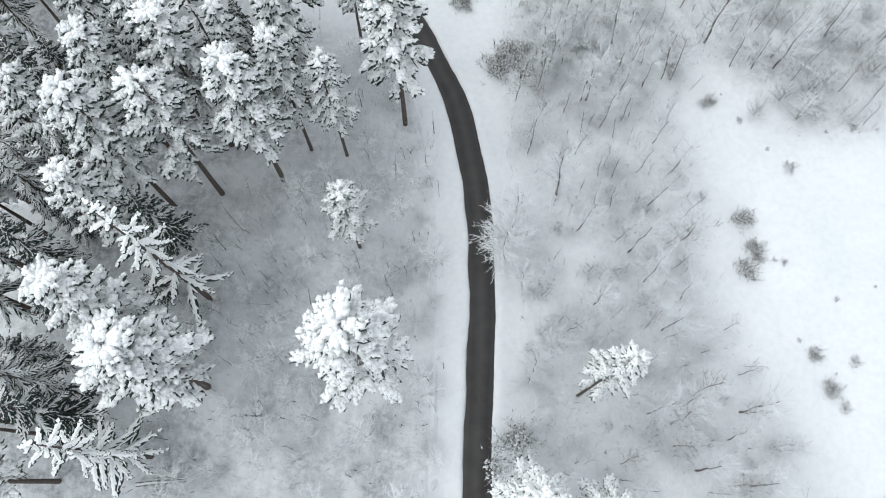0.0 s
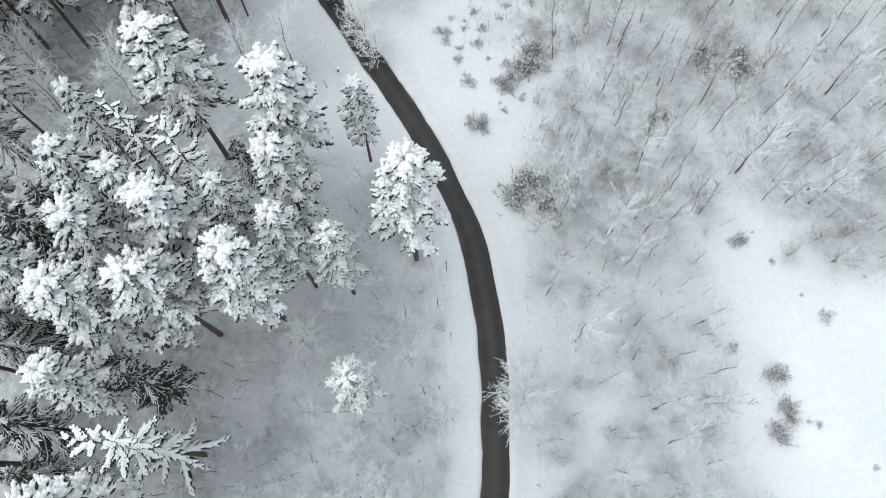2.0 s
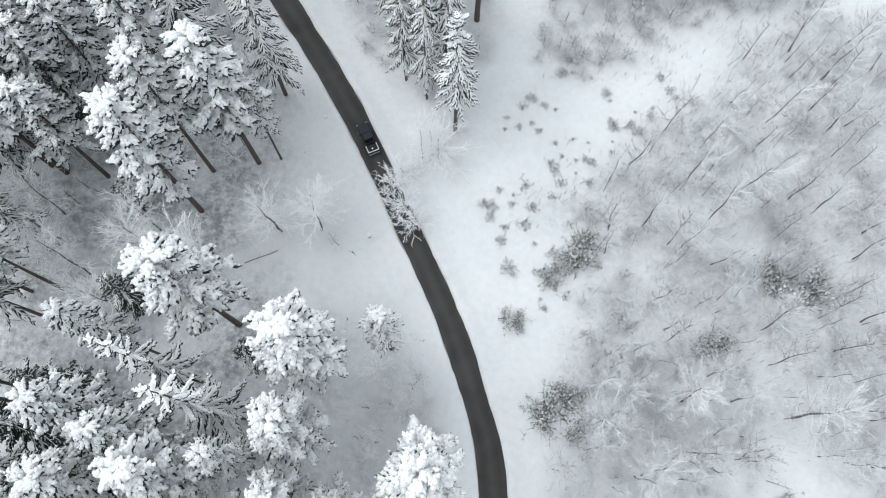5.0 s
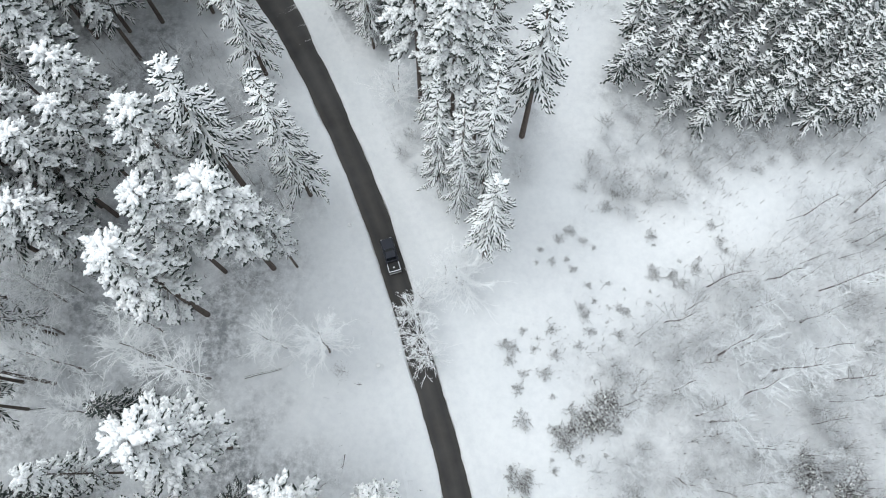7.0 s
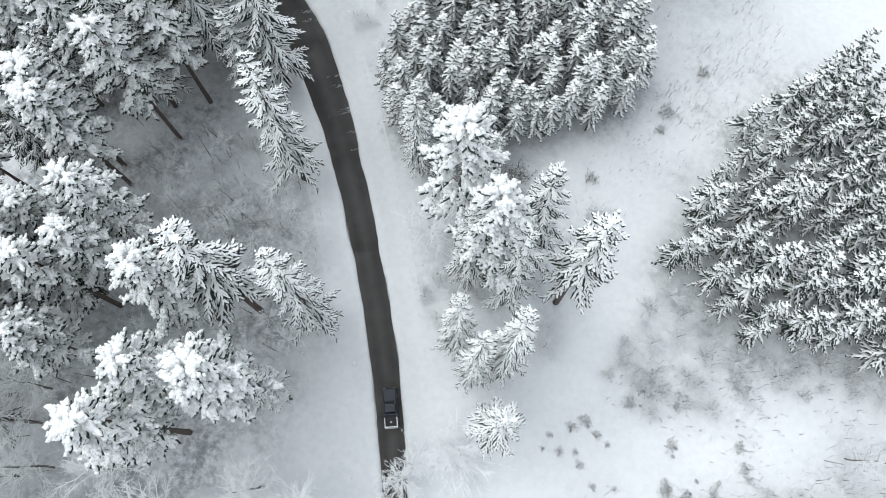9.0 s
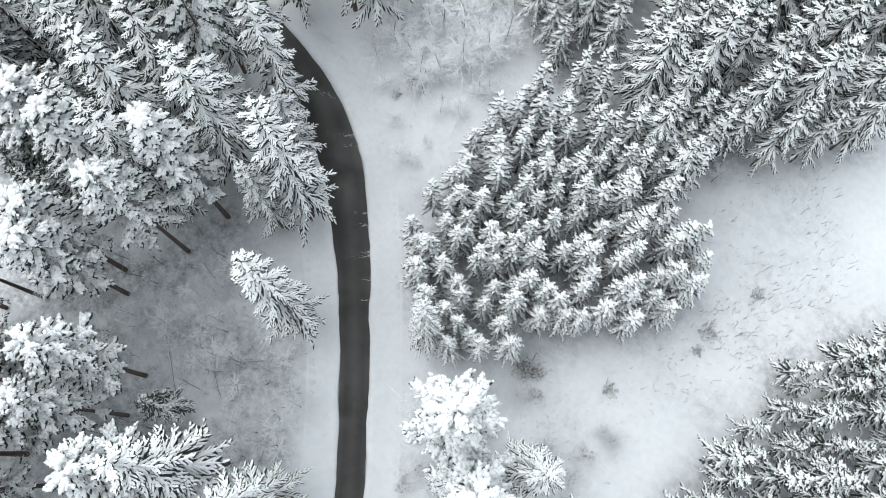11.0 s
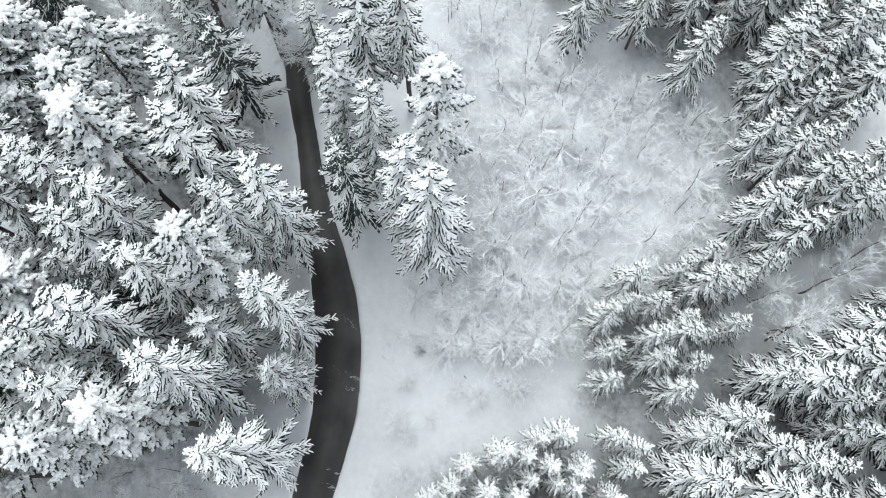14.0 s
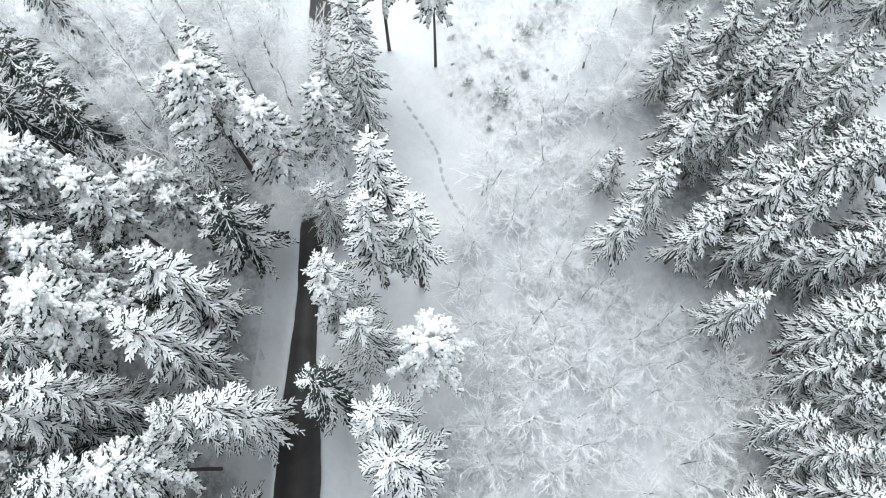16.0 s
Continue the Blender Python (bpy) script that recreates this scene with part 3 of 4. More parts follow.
def stand(protos, spots, label, category, group, seed):
    """Copies of the prototypes (each with its height and radius) at spots of x, y, height, radius."""
    rnd = random.Random(seed)
    for x, y, h, r in spots:
        proto, ph, pr = rnd.choice(protos)
        place(proto, x, y, h / ph, r / pr, rnd.uniform(0, 360), label, category, group)


def retire(protos):
    for proto, *_ in protos:
        for ob in list(proto.children_recursive) + [proto]:
            bpy.data.objects.remove(ob)


# places: x, y, height, crown radius
PINES_WEST = [(-20.4, 62.3, 34, 4.4), (-33.8, 66.9, 33, 4.9), (-19.9, 54.0, 31.5, 3.7), (-5.5, 51.4, 34, 4.5), (-12.6, 66.6, 22.5, 2.4), (-42.7, 61.2, 30, 2.4),
              (-25.3, 50.2, 30.5, 2.5), (-35.3, 51.0, 32.5, 3.1), (-41.0, 52.6, 33.5, 3.6), (-31.3, 48.0, 33, 4.0), (-39.3, 46.2, 32, 4.0), (-23.2, 42.3, 32.3, 4.5),
              (-32.0, 40.2, 32, 4.8), (-39.0, 38.6, 33.5, 4.2), (-19.4, 47.2, 30, 3.1), (-14.1, 46.3, 26.5, 3.1), (-40.1, 31.0, 29.5, 3.6), (-11.8, 31.9, 21.5, 3.1),
              (-37.4, 18.2, 33.5, 4.0), (-31.6, 12.4, 32, 5.6), (-9.0, 13.0, 37.5, 5.5), (17.7, 10.8, 32.5, 2.6), (8.8, -1.6, 30, 3.6), (-47, 42.2, 30, 3.6)]
PINES_NORTH = [(16.2, -2.4, 28, 2.8), (-59.4, 101.6, 29.5, 4.0), (-57.4, 96.6, 28, 3.3), (-60.3, 92.4, 28, 3.4), (-57.5, 85.5, 26, 4.0), (-69.2, 107.8, 28.5, 3.8),
               (-47.1, 97.0, 32.5, 4.2), (-42.9, 88.9, 32, 3.9), (-36.6, 91.2, 33, 4.5), (-43.1, 82.5, 33, 4.0), (-33.5, 92.3, 22.5, 2.5), (-67.5, 117.3, 30, 4.0),
               (-66.9, 124.5, 32.3, 3.5), (-72.0, 109.9, 28.5, 4.2), (-75.2, 118.8, 32, 3.6), (-77.6, 138.5, 35.3, 3.8), (-100.9, 134.3, 32, 3.8), (-108.2, 138.0, 28, 3.6),
               (-95.5, 134.1, 33.3, 4.2), (-110.8, 157.9, 29, 3.7), (-112.5, 164.7, 26, 3.4), (-89.2, 160.1, 27, 2.7), (-80.2, 168.2, 33.7, 4.0), (-116.8, 152.1, 30.5, 4.6)]
PINES_FORK = [(-125.3, 182.7, 31, 3.4), (-130.3, 176.8, 31, 3.4), (-24.0, 122.0, 38.3, 4.6), (-18.0, 117.8, 36.5, 4.4)]
SPRUCES = [(-58.0, 132.3, 35, 4.8), (-68.0, 130.9, 35.8, 5.0), (-71.0, 121.4, 33, 4.6), (-60.0, 128.4, 22.5, 3.4), (-76.4, 126.3, 36, 4.6), (-70.3, 142.2, 33.8, 4.2), (-78.6, 132.8, 34.8, 4.4),
           (-77.8, 121.0, 31, 4.4), (-86.3, 128.0, 32, 4.4), (-87.2, 132.3, 34.3, 4.8), (-94.0, 128.0, 32.3, 4.2), (-81.4, 142.8, 32.3, 4.0), (-80.5, 147.3, 35.2, 4.4), (-89.8, 142.0, 34.6, 5.0),
           (-95.9, 144.5, 33.6, 5.0), (-65.0, 138.3, 20, 3.6), (-116, 170, 31, 3), (-121.5, 171, 31, 3.6), (-118.2, 166.6, 26, 3.2), (-131, 171.5, 28, 3.4), (-123.4, 152.8, 28, 4), (-103, 162, 22, 3.2)]
SPRUCES_ROADSIDE = [(-85.1, 162.0, 28.5, 4.2), (-75.5, 161.5, 32.5, 4.6), (-71.0, 162.0, 33.6, 5.3), (-91.0, 160.4, 32, 4.2), (-48.2, 120.2, 34.3, 4.2), (-35.2, 103.1, 35, 4.0)]
SPRUCES_DARK = [(-103.6, 150.4, 25, 5.4), (-81.0, 156.0, 27.5, 4.6), (-124.0, 134.1, 25, 4.8), (-131, 130, 25, 4.6), (-138, 126.5, 26, 4.4), (-127, 127, 26, 4.4), (-145, 133, 26, 4.4), (-36.5, 32.1, 20, 3.8), (-46, 8, 24, 4.2), (-49, 27, 25, 4.2), (-52, 50, 24, 4),
                (-63, 93, 24, 4.2), (-82, 125, 22, 4)]
SPRUCES_HIGH = [(-8.6, 100.6, 28.5, 2.7), (-7.9, 120.3, 35, 3.3), (-100.2, 168.4, 35, 3.3), (-94.8, 166.0, 33.6, 3.2), (-93.0, 170.6, 33.6, 2.9), (-43.3, 100.6, 36, 3.8)]
SPRUCES_FORK = [(-17.3, 108.3, 32.5, 2.9), (-11.1, 108.2, 40, 3.1), (-14.4, 116.7, 34, 3.4), (-14.6, 123.3, 34.3, 4.0), (-33.5, 128.8, 26, 2.8), (-20, 117.3, 31, 3.2), (-13.6, 105.4, 37, 2.6)]
SPRUCES_THIN = [(-30.2, 54.8, 33.5, 4.6), (-36.9, 58.6, 31.8, 3.8), (-32.2, 24.4, 35, 4.6), (-38.2, 3.5, 29, 5)]
HALF_GROWN = [(-61.6, 205.3, 19), (-53.7, 198.7, 21), (-49.2, 199.4, 21.5), (-49.6, 187.4, 18.7), (-36.4, 188, 19.5), (-35.6, 194, 24), (-35, 177, 19.3), (-40.6, 177.8, 16.5),
              (-75.6, 205, 20), (-69.6, 212.4, 20), (-57, 210.2, 18), (-54.4, 180.8, 16.8), (-52.2, 176, 15.4), (-45.3, 172.3, 13.5), (-34.7, 181.2, 20), (-34.5, 189.6, 24),
              (-32.6, 195.9, 24), (-27.4, 178.8, 24.3), (-21, 184.2, 20), (-25, 194.7, 22.5), (-26.8, 167.2, 20), (-21.8, 165.1, 19), (-21.3, 175, 17.5), (-62.4, 212.7, 19),
              (-43.6, 188.4, 14.5), (-85.5, 203.5, 21), (-87.6, 220.5, 23), (-77.7, 218, 21.5), (-98.4, 198.7, 14)]
HALF_GROWN_NORTH = [(-70.4, 214.6, 23), (-97.6, 207, 21), (-92.9, 201.2, 20.5), (-89.2, 195.5, 19.5), (-87, 212.5, 25.5)]
YOUNG = [(-21.1, 161.2, 15.8), (-29.5, 154.8, 16), (-21.1, 154.6, 14.2), (-34.4, 130.3, 12), (-44.5, 143, 13.6), (-34.4, 140, 14.6), (-39.5, 155.7, 14.3), (-42.8, 163.8, 15.5),
         (-36.6, 132.3, 12.3), (-33.2, 150.9, 12), (-24.1, 139.5, 10), (-21.8, 145, 12.4), (-30.5, 138.6, 11), (-26.6, 147.6, 11.5)]
UNDER_WEST = [(-51, 2), (-36, 4), (-34, 30), (-24, 38), (-22, 50), (-30, 70), (-48, 70), (-56, 50)]
UNDER_NORTH = [(-66, 78), (-48, 80), (-40, 96), (-52, 104), (-70, 104), (-78, 112), (-72, 134), (-88, 146), (-106, 146), (-118, 134), (-96, 116), (-80, 100)]
PLANTED = [(-46.5, 140), (-46, 152), (-46, 163), (-38.5, 171.5), (-31.5, 167.5), (-20, 178.5), (-16.5, 177), (-20, 163), (-12.5, 159), (-9, 152), (-20, 139), (-33, 125.5), (-42, 133.4)]
PLANTED_TALL = [(-36.5, 170), (-38, 184), (-38, 192), (-37, 201), (-38, 208), (-47, 220), (-54, 232), (-30, 236), (-8, 214), (-2, 192), (-10, 179.5), (-14.2, 176.2), (-21.3, 177.2), (-28.4, 170.5)]
PLANTED_NORTH = [(-99, 203.5), (-89.5, 199.5), (-84, 202.5), (-76, 205), (-67, 207), (-60, 205.5), (-55, 200.5), (-50, 203), (-44, 214), (-62, 228), (-88, 238), (-108, 224), (-112, 212)]
PLANTED_MID = [(-54, 175.9), (-56.1, 183), (-52, 193.3), (-47.4, 196.8), (-40.2, 186), (-40, 172), (-43, 168)]
PLANTED_EAST = [(2.2, 131), (3.5, 147), (5.5, 163), (12, 172), (30, 164), (46, 150), (46, 137), (38, 134), (27, 130), (15.8, 126)]
GLADE_NORTH = [(-136, 186), (-117, 182.5), (-108, 187), (-104, 191), (-114, 200), (-120, 206), (-134, 214)]
NORTH_WOOD = [(-98, 236), (-108, 225), (-121, 211), (-134, 214), (-150, 225), (-140, 262), (-105, 262)]
SAPLINGS_LOW = [(-71, 160), (-74, 168), (-60, 176), (-50.5, 172), (-50, 150), (-47, 141), (-50, 140), (-56, 148), (-64, 153)]
GLADE = [(-11, 150), (-8, 160), (-15, 166), (-13, 174), (-6, 184), (6, 175), (4, 162), (1, 150), (-4, 143)]
TRACK_BRUSH = [(2.3, 111), (1.6, 122), (3.2, 131), (15.5, 126), (28, 130), (45, 137), (46, 128), (30, 124), (20, 118), (9, 111)]
FORK_BRUSH = [(-33, 127), (-24, 111), (-10, 102), (-5.5, 112), (-3.5, 130), (-9, 136)]
FILL_WEST = [(-46, -6), (-58, -6), (-66, 60), (-82, 84), (-82, 106), (-66, 106), (-63, 86), (-56, 66), (-49, 30)]
FILL_NORTH_WEST = [(-94, 118), (-128, 118), (-122, 132), (-114, 142), (-100, 128)]
FILL_MID = [(-66, 130), (-74, 118), (-92, 112), (-128, 118), (-126, 158), (-108, 152), (-88, 146), (-72, 139)]
BARE_SPOTS = [(-39.5, 74.4, 20, 4.6), (-25.3, 82.1, 16, 4.2), (-11.4, 96.2, 9, 3.8), (7.9, 2.1, 12, 3.2), (16.6, 39.7, 17, 4.6),
              (41.2, 65.3, 19, 5), (9.6, 31.6, 11, 4.6), (20.3, 11.6, 14, 3.4), (32.3, 95.5, 15, 4.2), (-12.8, 95.6, 10, 3), (-39.3, 195.3, 16, 4),
              (-31, 81.2, 14, 4.2), (-47.6, 75, 14, 4.6), (-50.4, 67, 15, 4.2), (-60.7, 74.8, 16, 4.4), (-56, 71, 18, 4.2), (-47.9, 78.7, 15, 3.8), (-27.7, 122.5, 9, 3), (10.4, 35, 12, 3.4), (-62, 79, 15, 4)]
BARE_SPOTS += [(-117, 143, 16, 5), (-119, 136.4, 15, 5), (-128, 146, 16, 5), (-138, 138.5, 17, 5), (-131.5, 140.5, 17, 4.6), (-124, 141, 16, 4.4), (-111.6, 165.2, 15, 5.4), (-106.2, 160.6, 20, 4.8), (-121, 168, 14, 4.6), (-131, 166.5, 14, 4.4), (-134, 155, 15, 4.6), (-126, 160, 13, 4)]


def build_trees():
    rnd = random.Random(11)
    pines = [(pine(21 + i, h, r, c), h, r) for i, (h, r, c) in enumerate(((31, 4.2, 0.55), (31, 3.4, 0.60), (31, 5.0, 0.52), (29, 3.8, 0.58), (32, 4.4, 0.56)))]
    tall = [(spruce(41 + i, h, r, rows=17, side=14, fat=0.88), h, r) for i, (h, r) in enumerate(((32, 4.2), (30, 3.6), (33, 4.6), (31, 4.0)))]
    back = [(spruce(141 + i, 30, r, rows=13, side=10, low=0.28), 30, r) for i, r in enumerate((4.2, 3.8))]
    high = [(spruce(55 + i, 31, r, rows=15, low=0.40, taper=0.6, side=9), 31, r) for i, r in enumerate((3.2, 2.8))]
    dark = [(spruce(58 + i, 25, 4.4, rows=14, side=12, green=0.6), 25, 4.4) for i in range(2)]
    thin = [(spruce(51, 31, 4.4, rows=9, side=9, fat=1.5, comb=0.7), 31, 4.4), (spruce(52, 30, 4, rows=8, side=9, fat=1.5, comb=0.7), 30, 4)]
    half = [(spruce(45 + i, h, r, rows=13, side=12, low=0.24, name="half_grown_spruce", taper=0.78, fat=0.76, ridge=1.15), h, r) for i, (h, r) in enumerate(((18, 3.2), (19, 3.0), (17, 3.4)))]
    young = [(spruce(61 + i, h, r, rows=9, side=6, low=0.30, name="young_spruce", taper=0.62, fat=1.45, ridge=1.25, comb=0.75, arms=8, fade=0.30), h, r) for i, (h, r) in enumerate(((13, 2.1), (12, 1.9), (14, 2.2), (13, 2.3)))]
    stand(high, [(x, y, h, r * 1.2) for x, y, h, r in SPRUCES_HIGH], "tall spruce with bare lower trunk and snowy crown", "tree", "high-crowned spruces", 4)
    stand(dark, SPRUCES_DARK, "dark green spruce with only thin snow", "tree", "dark spruces", 14)
    stand(pines, PINES_WEST + PINES_NORTH + PINES_FORK, "tall pine with bare trunk and snow-laden rounded crown", "tree", "forest pines", 1)
    stand(tall, SPRUCES + SPRUCES_FORK + SPRUCES_ROADSIDE, "tall spruce with drooping snow-laden boughs", "tree", "forest spruces", 2)
    stand(thin, SPRUCES_THIN, "sparse old spruce with long snow-covered branches", "tree", "sparse spruces", 3)
    known = [p for p in BARE_SPOTS if p[0] < -100] + PINES_WEST + PINES_NORTH + SPRUCES + SPRUCES_ROADSIDE + SPRUCES_THIN + SPRUCES_HIGH + SPRUCES_DARK

    def fill(poly, space, seed, low, high, wide):
        out = []
        for x, y in scatter(poly, space, seed, known + HALF_GROWN + HALF_GROWN_NORTH):
            h = rnd.uniform(low, high)
            out.append((x, y, h, wide * h * rnd.uniform(0.85, 1.2)))
        return out

    # the plantation grows taller northwards
    planted = YOUNG + [(x, y, (11.3 + 0.10 * max(0, y - 133)) * rnd.uniform(0.80, 1.12)) for x, y in scatter(PLANTED, 2.85, 5, known + YOUNG + HALF_GROWN)]
    stand(young, [(x, y, h, rnd.uniform(1.75, 2.35)) for x, y, h in planted], "young planted spruce covered in snow", "tree", "planted spruces", 5)
    dense = [(spruce(65 + i, 11, 2.3, rows=8, side=6, low=0.2, name="young_spruce", taper=0.8, fat=1.0, ridge=1.2, comb=0.9, green=0.2), 11, 2.3) for i in range(3)]
    stand(dense, fill(PLANTED_EAST, 3.6, 6, 8, 13, 0.21), "young planted spruce covered in snow", "tree", "planted spruces by the track", 6)
    stand(half, [(x, y, h, 0.185 * h) for x, y, h in HALF_GROWN + HALF_GROWN_NORTH], "half-grown spruce with snow-covered boughs", "tree", "half-grown spruces", 19)
    low_green = fill(UNDER_WEST, 6.8, 51, 10, 17, 0.20) + fill(UNDER_NORTH, 7.4, 52, 10, 17, 0.20)
    stand(dark, low_green, "low dark green spruce under the tall trees", "tree", "understorey spruces", 20)
    stand(half, fill(PLANTED_MID, 3.6, 17, 13, 17, 0.165), "half-grown spruce with snow-covered boughs", "tree", "half-grown spruces", 17)
    stand(half, fill(PLANTED_TALL, 4.8, 7, 18, 24, 0.16), "half-grown spruce with snow-covered boughs", "tree", "half-grown spruces", 7)
    stand(half, fill(NORTH_WOOD, 8.5, 18, 15, 20, 0.18), "half-grown spruce with snow-covered boughs", "tree", "half-grown spruces", 18)
    stand(half, fill(PLANTED_NORTH, 5.0, 8, 17, 22, 0.165), "half-grown spruce with snow-covered boughs", "tree", "half-grown spruces", 8)
    west = fill(FILL_WEST, 6.0, 9, 23, 30, 0.13) + fill(FILL_NORTH_WEST, 6.6, 10, 24, 31, 0.14) + fill(FILL_MID, 6.4, 11, 18, 25, 0.165)
    light = [(pine(31 + i, 29, 4.0, 0.45, 0.6), 29, 4.0) for i in range(2)]
    stand(light, west[::2], "tall pine with bare trunk and snow-laden rounded crown", "tree", "forest pines", 9)
    stand(back, west[1::2], "tall spruce with drooping snow-laden boughs", "tree", "forest spruces", 10)
    retire(back + dense + dark + high + pines + light + tall + thin + half + young)


def build_bare():
    rnd = random.Random(12)
    big = [(bare(71 + i, h, r, mat=HOAR, limbs=26, twigs=10, fat=1.25), h, r) for i, (h, r) in enumerate(((16, 4.4), (14, 4.0), (18, 4.6)))]
    slim = [(bare(81 + i, h, r, name="thicket_tree", limbs=22, twigs=6, trunk_r=0.007, fat=0.9, top=0.92), h, r) for i, (h, r) in enumerate(((11, 2.6), (9, 2.4), (12, 2.4)))]
    low = [(bare(91 + i, h, r, name="sapling", mat=HOAR, limbs=24, twigs=7, trunk_r=0.006, fat=0.85, bushy=True), h, r) for i, (h, r) in enumerate(((6, 2.0), (5, 1.9), (7, 2.1)))]
    wan = [(bare(76 + i, 16, 4.4, mat=FROSTED_BARK, limbs=26, twigs=10, fat=1.0), 16, 4.4) for i in range(2)]
    stand(wan, [p for p in BARE_SPOTS if p[0] > 0] + [(-13, 177, 6, 2), (-17, 172, 5, 2)], "leafless broadleaf tree dusted with frost", "tree", "bare trees", 28)
    stand(wan + big, [(-42.3, 203, 16, 4.4), (-40, 196, 15, 4.2), (-43, 209, 16, 4.6), (-46.5, 216, 16, 4.6), (-39.5, 200, 13, 4), (-50.5, 222, 15, 4.4), (-44.6, 196.5, 12, 3.6)], "leafless broadleaf tree dusted with frost", "tree", "bare trees", 32)
    stand(big, [p for p in BARE_SPOTS if p[0] <= 0], "leafless broadleaf tree with white frosted branches", "tree", "bare trees", 21)
    known = BARE_SPOTS + PINES_WEST + PINES_NORTH + SPRUCES

    def fill(poly, space, seed, a, b, wide):
        return [(x, y, h, h * wide * rnd.uniform(0.8, 1.2)) for (x, y), h in ((p, rnd.uniform(a, b)) for p in scatter(poly, space, seed, known, 0.6))]

    grey = [(bare(85 + i, h, r, name="thicket_tree", mat=GREY_BARK, limbs=22, twigs=6, trunk_r=0.008, fat=0.8, top=0.92), h, r) for i, (h, r) in enumerate(((11, 2.6), (10, 2.6)))]
    stand(slim + grey, fill(THICKET_EAST, 5.6, 31, 6, 12, 0.26) + fill(THICKET_FAR_EAST, 6.8, 32, 6, 13, 0.25) + fill(THICKET_SIDE, 4.6, 48, 4, 9, 0.3), "slender leafless tree dusted with frost", "tree", "thicket trees", 22)
    spreading = scatter(THICKET_EAST, 9.5, 44, BARE_SPOTS, 0.6) + scatter(THICKET_FAR_EAST, 10.5, 45, BARE_SPOTS, 0.6)
    stand(wan, [(x, y, h, 0.31 * h) for (x, y), h in ((p, rnd.uniform(8, 14)) for p in spreading)], "leafless broadleaf tree dusted with frost", "tree", "bare trees", 33)
    scrub = [(bare(88 + i, 4, 1.6, name="leafless_bush", mat=m, limbs=18, twigs=6, trunk_r=0.008, fat=0.9, bushy=True), 4, 1.6) for i, m in enumerate((GREY_BARK, FROSTED_BARK))]
    stand(scrub, fill(TRACK_BRUSH, 3.4, 36, 2.0, 4.5, 0.42) + fill(FORK_BRUSH, 4.6, 37, 2, 4, 0.42), "grey leafless bush dusted with frost", "bush", "bushes by the track", 26)
    stand(scrub, fill(THICKET_EAST, 5.4, 39, 1.8, 4.5, 0.48) + fill(THICKET_FAR_EAST, 5.6, 40, 1.8, 4.5, 0.48), "grey leafless bush dusted with frost", "bush", "thicket bushes", 30)
    hoary = [(bare(161 + i, 4, 1.7, name="frosted_bush", mat=m, limbs=18, twigs=6, trunk_r=0.007, fat=1.0, bushy=True), 4, 1.7) for i, m in enumerate((HOAR, FROSTED_BARK, HOAR))]
    stand(hoary, fill(THICKET_WEST, 5.0, 46, 1.8, 4.6, 0.5) + fill(THICKET_NORTH_WEST, 4.8, 47, 1.8, 4.6, 0.5), "low leafless bush white with frost", "bush", "frosted bushes", 34)
    crowded = [(bare(171 + i, 18, 4.2, mat=HOAR, limbs=40, twigs=12, fat=1.35), 18, 4.2) for i in range(2)]
    stand(crowded, [(-107.2, 160.2, 19, 4.4), (-105.0, 161.6, 17, 3.6), (-116.4, 160.8, 17, 4.2), (-121.5, 163.4, 17, 4.2), (-126.5, 166.2, 16, 4.0), (-117.5, 203.5, 13, 4.2), (-113.6, 207, 12, 3.8), (-121.5, 208.5, 14, 4.2), (-109.5, 203.5, 10, 3.6)] + fill(BARE_WOOD, 6.5, 49, 13, 18, 0.24), "tall leafless tree thick with white frost", "tree", "tall frosted trees", 35)
    stand(slim + grey, fill(THICKET_WEST, 5.6, 33, 2.5, 7, 0.30) + fill(THICKET_NORTH_WEST, 5.4, 34, 2.5, 7, 0.28), "slender leafless tree dusted with frost", "tree", "thicket trees", 23)
    stand(low, fill(SAPLINGS, 4.1, 35, 3.5, 8.0, 0.45), "leafless sapling thick with white frost", "tree", "frosted saplings", 24)
    stand(low, fill(NORTH_WOOD, 5.4, 43, 5, 9, 0.42), "leafless sapling thick with white frost", "tree", "frosted saplings", 31)
    stand(low, fill(SAPLINGS_LOW, 4.6, 38, 2, 4.5, 0.46), "leafless sapling thick with white frost", "tree", "frosted saplings", 29)
    stand(low, [(-15.8, 89.8, 9, 3.0), (-13.9, 87.2, 8, 2.8), (-12.6, 84.6, 8, 2.6), (-10.6, 96.0, 8, 4.2), (-26.9, 121.0, 8, 3.6), (8.6, 30.0, 10, 3.2), (9.4, 33.5, 10, 3.6), (-15.2, 92.6, 7, 2.6)], "white frosted bush leaning over the road", "bush", "frosted roadside bushes", 25)
    bushes = [(bare(95 + i, 5, 2.3, name="large_bush", mat=GREY_BARK, limbs=20, twigs=8, trunk_r=0.008, fat=0.95, bushy=True), 5, 2.3) for i in range(2)]
    stand(bushes, LARGE_BUSHES, "large grey-brown leafless bush dusted with snow", "bush", "large bushes", 27)
    retire(hoary + crowded + wan + scrub + big + slim + grey + low + bushes)


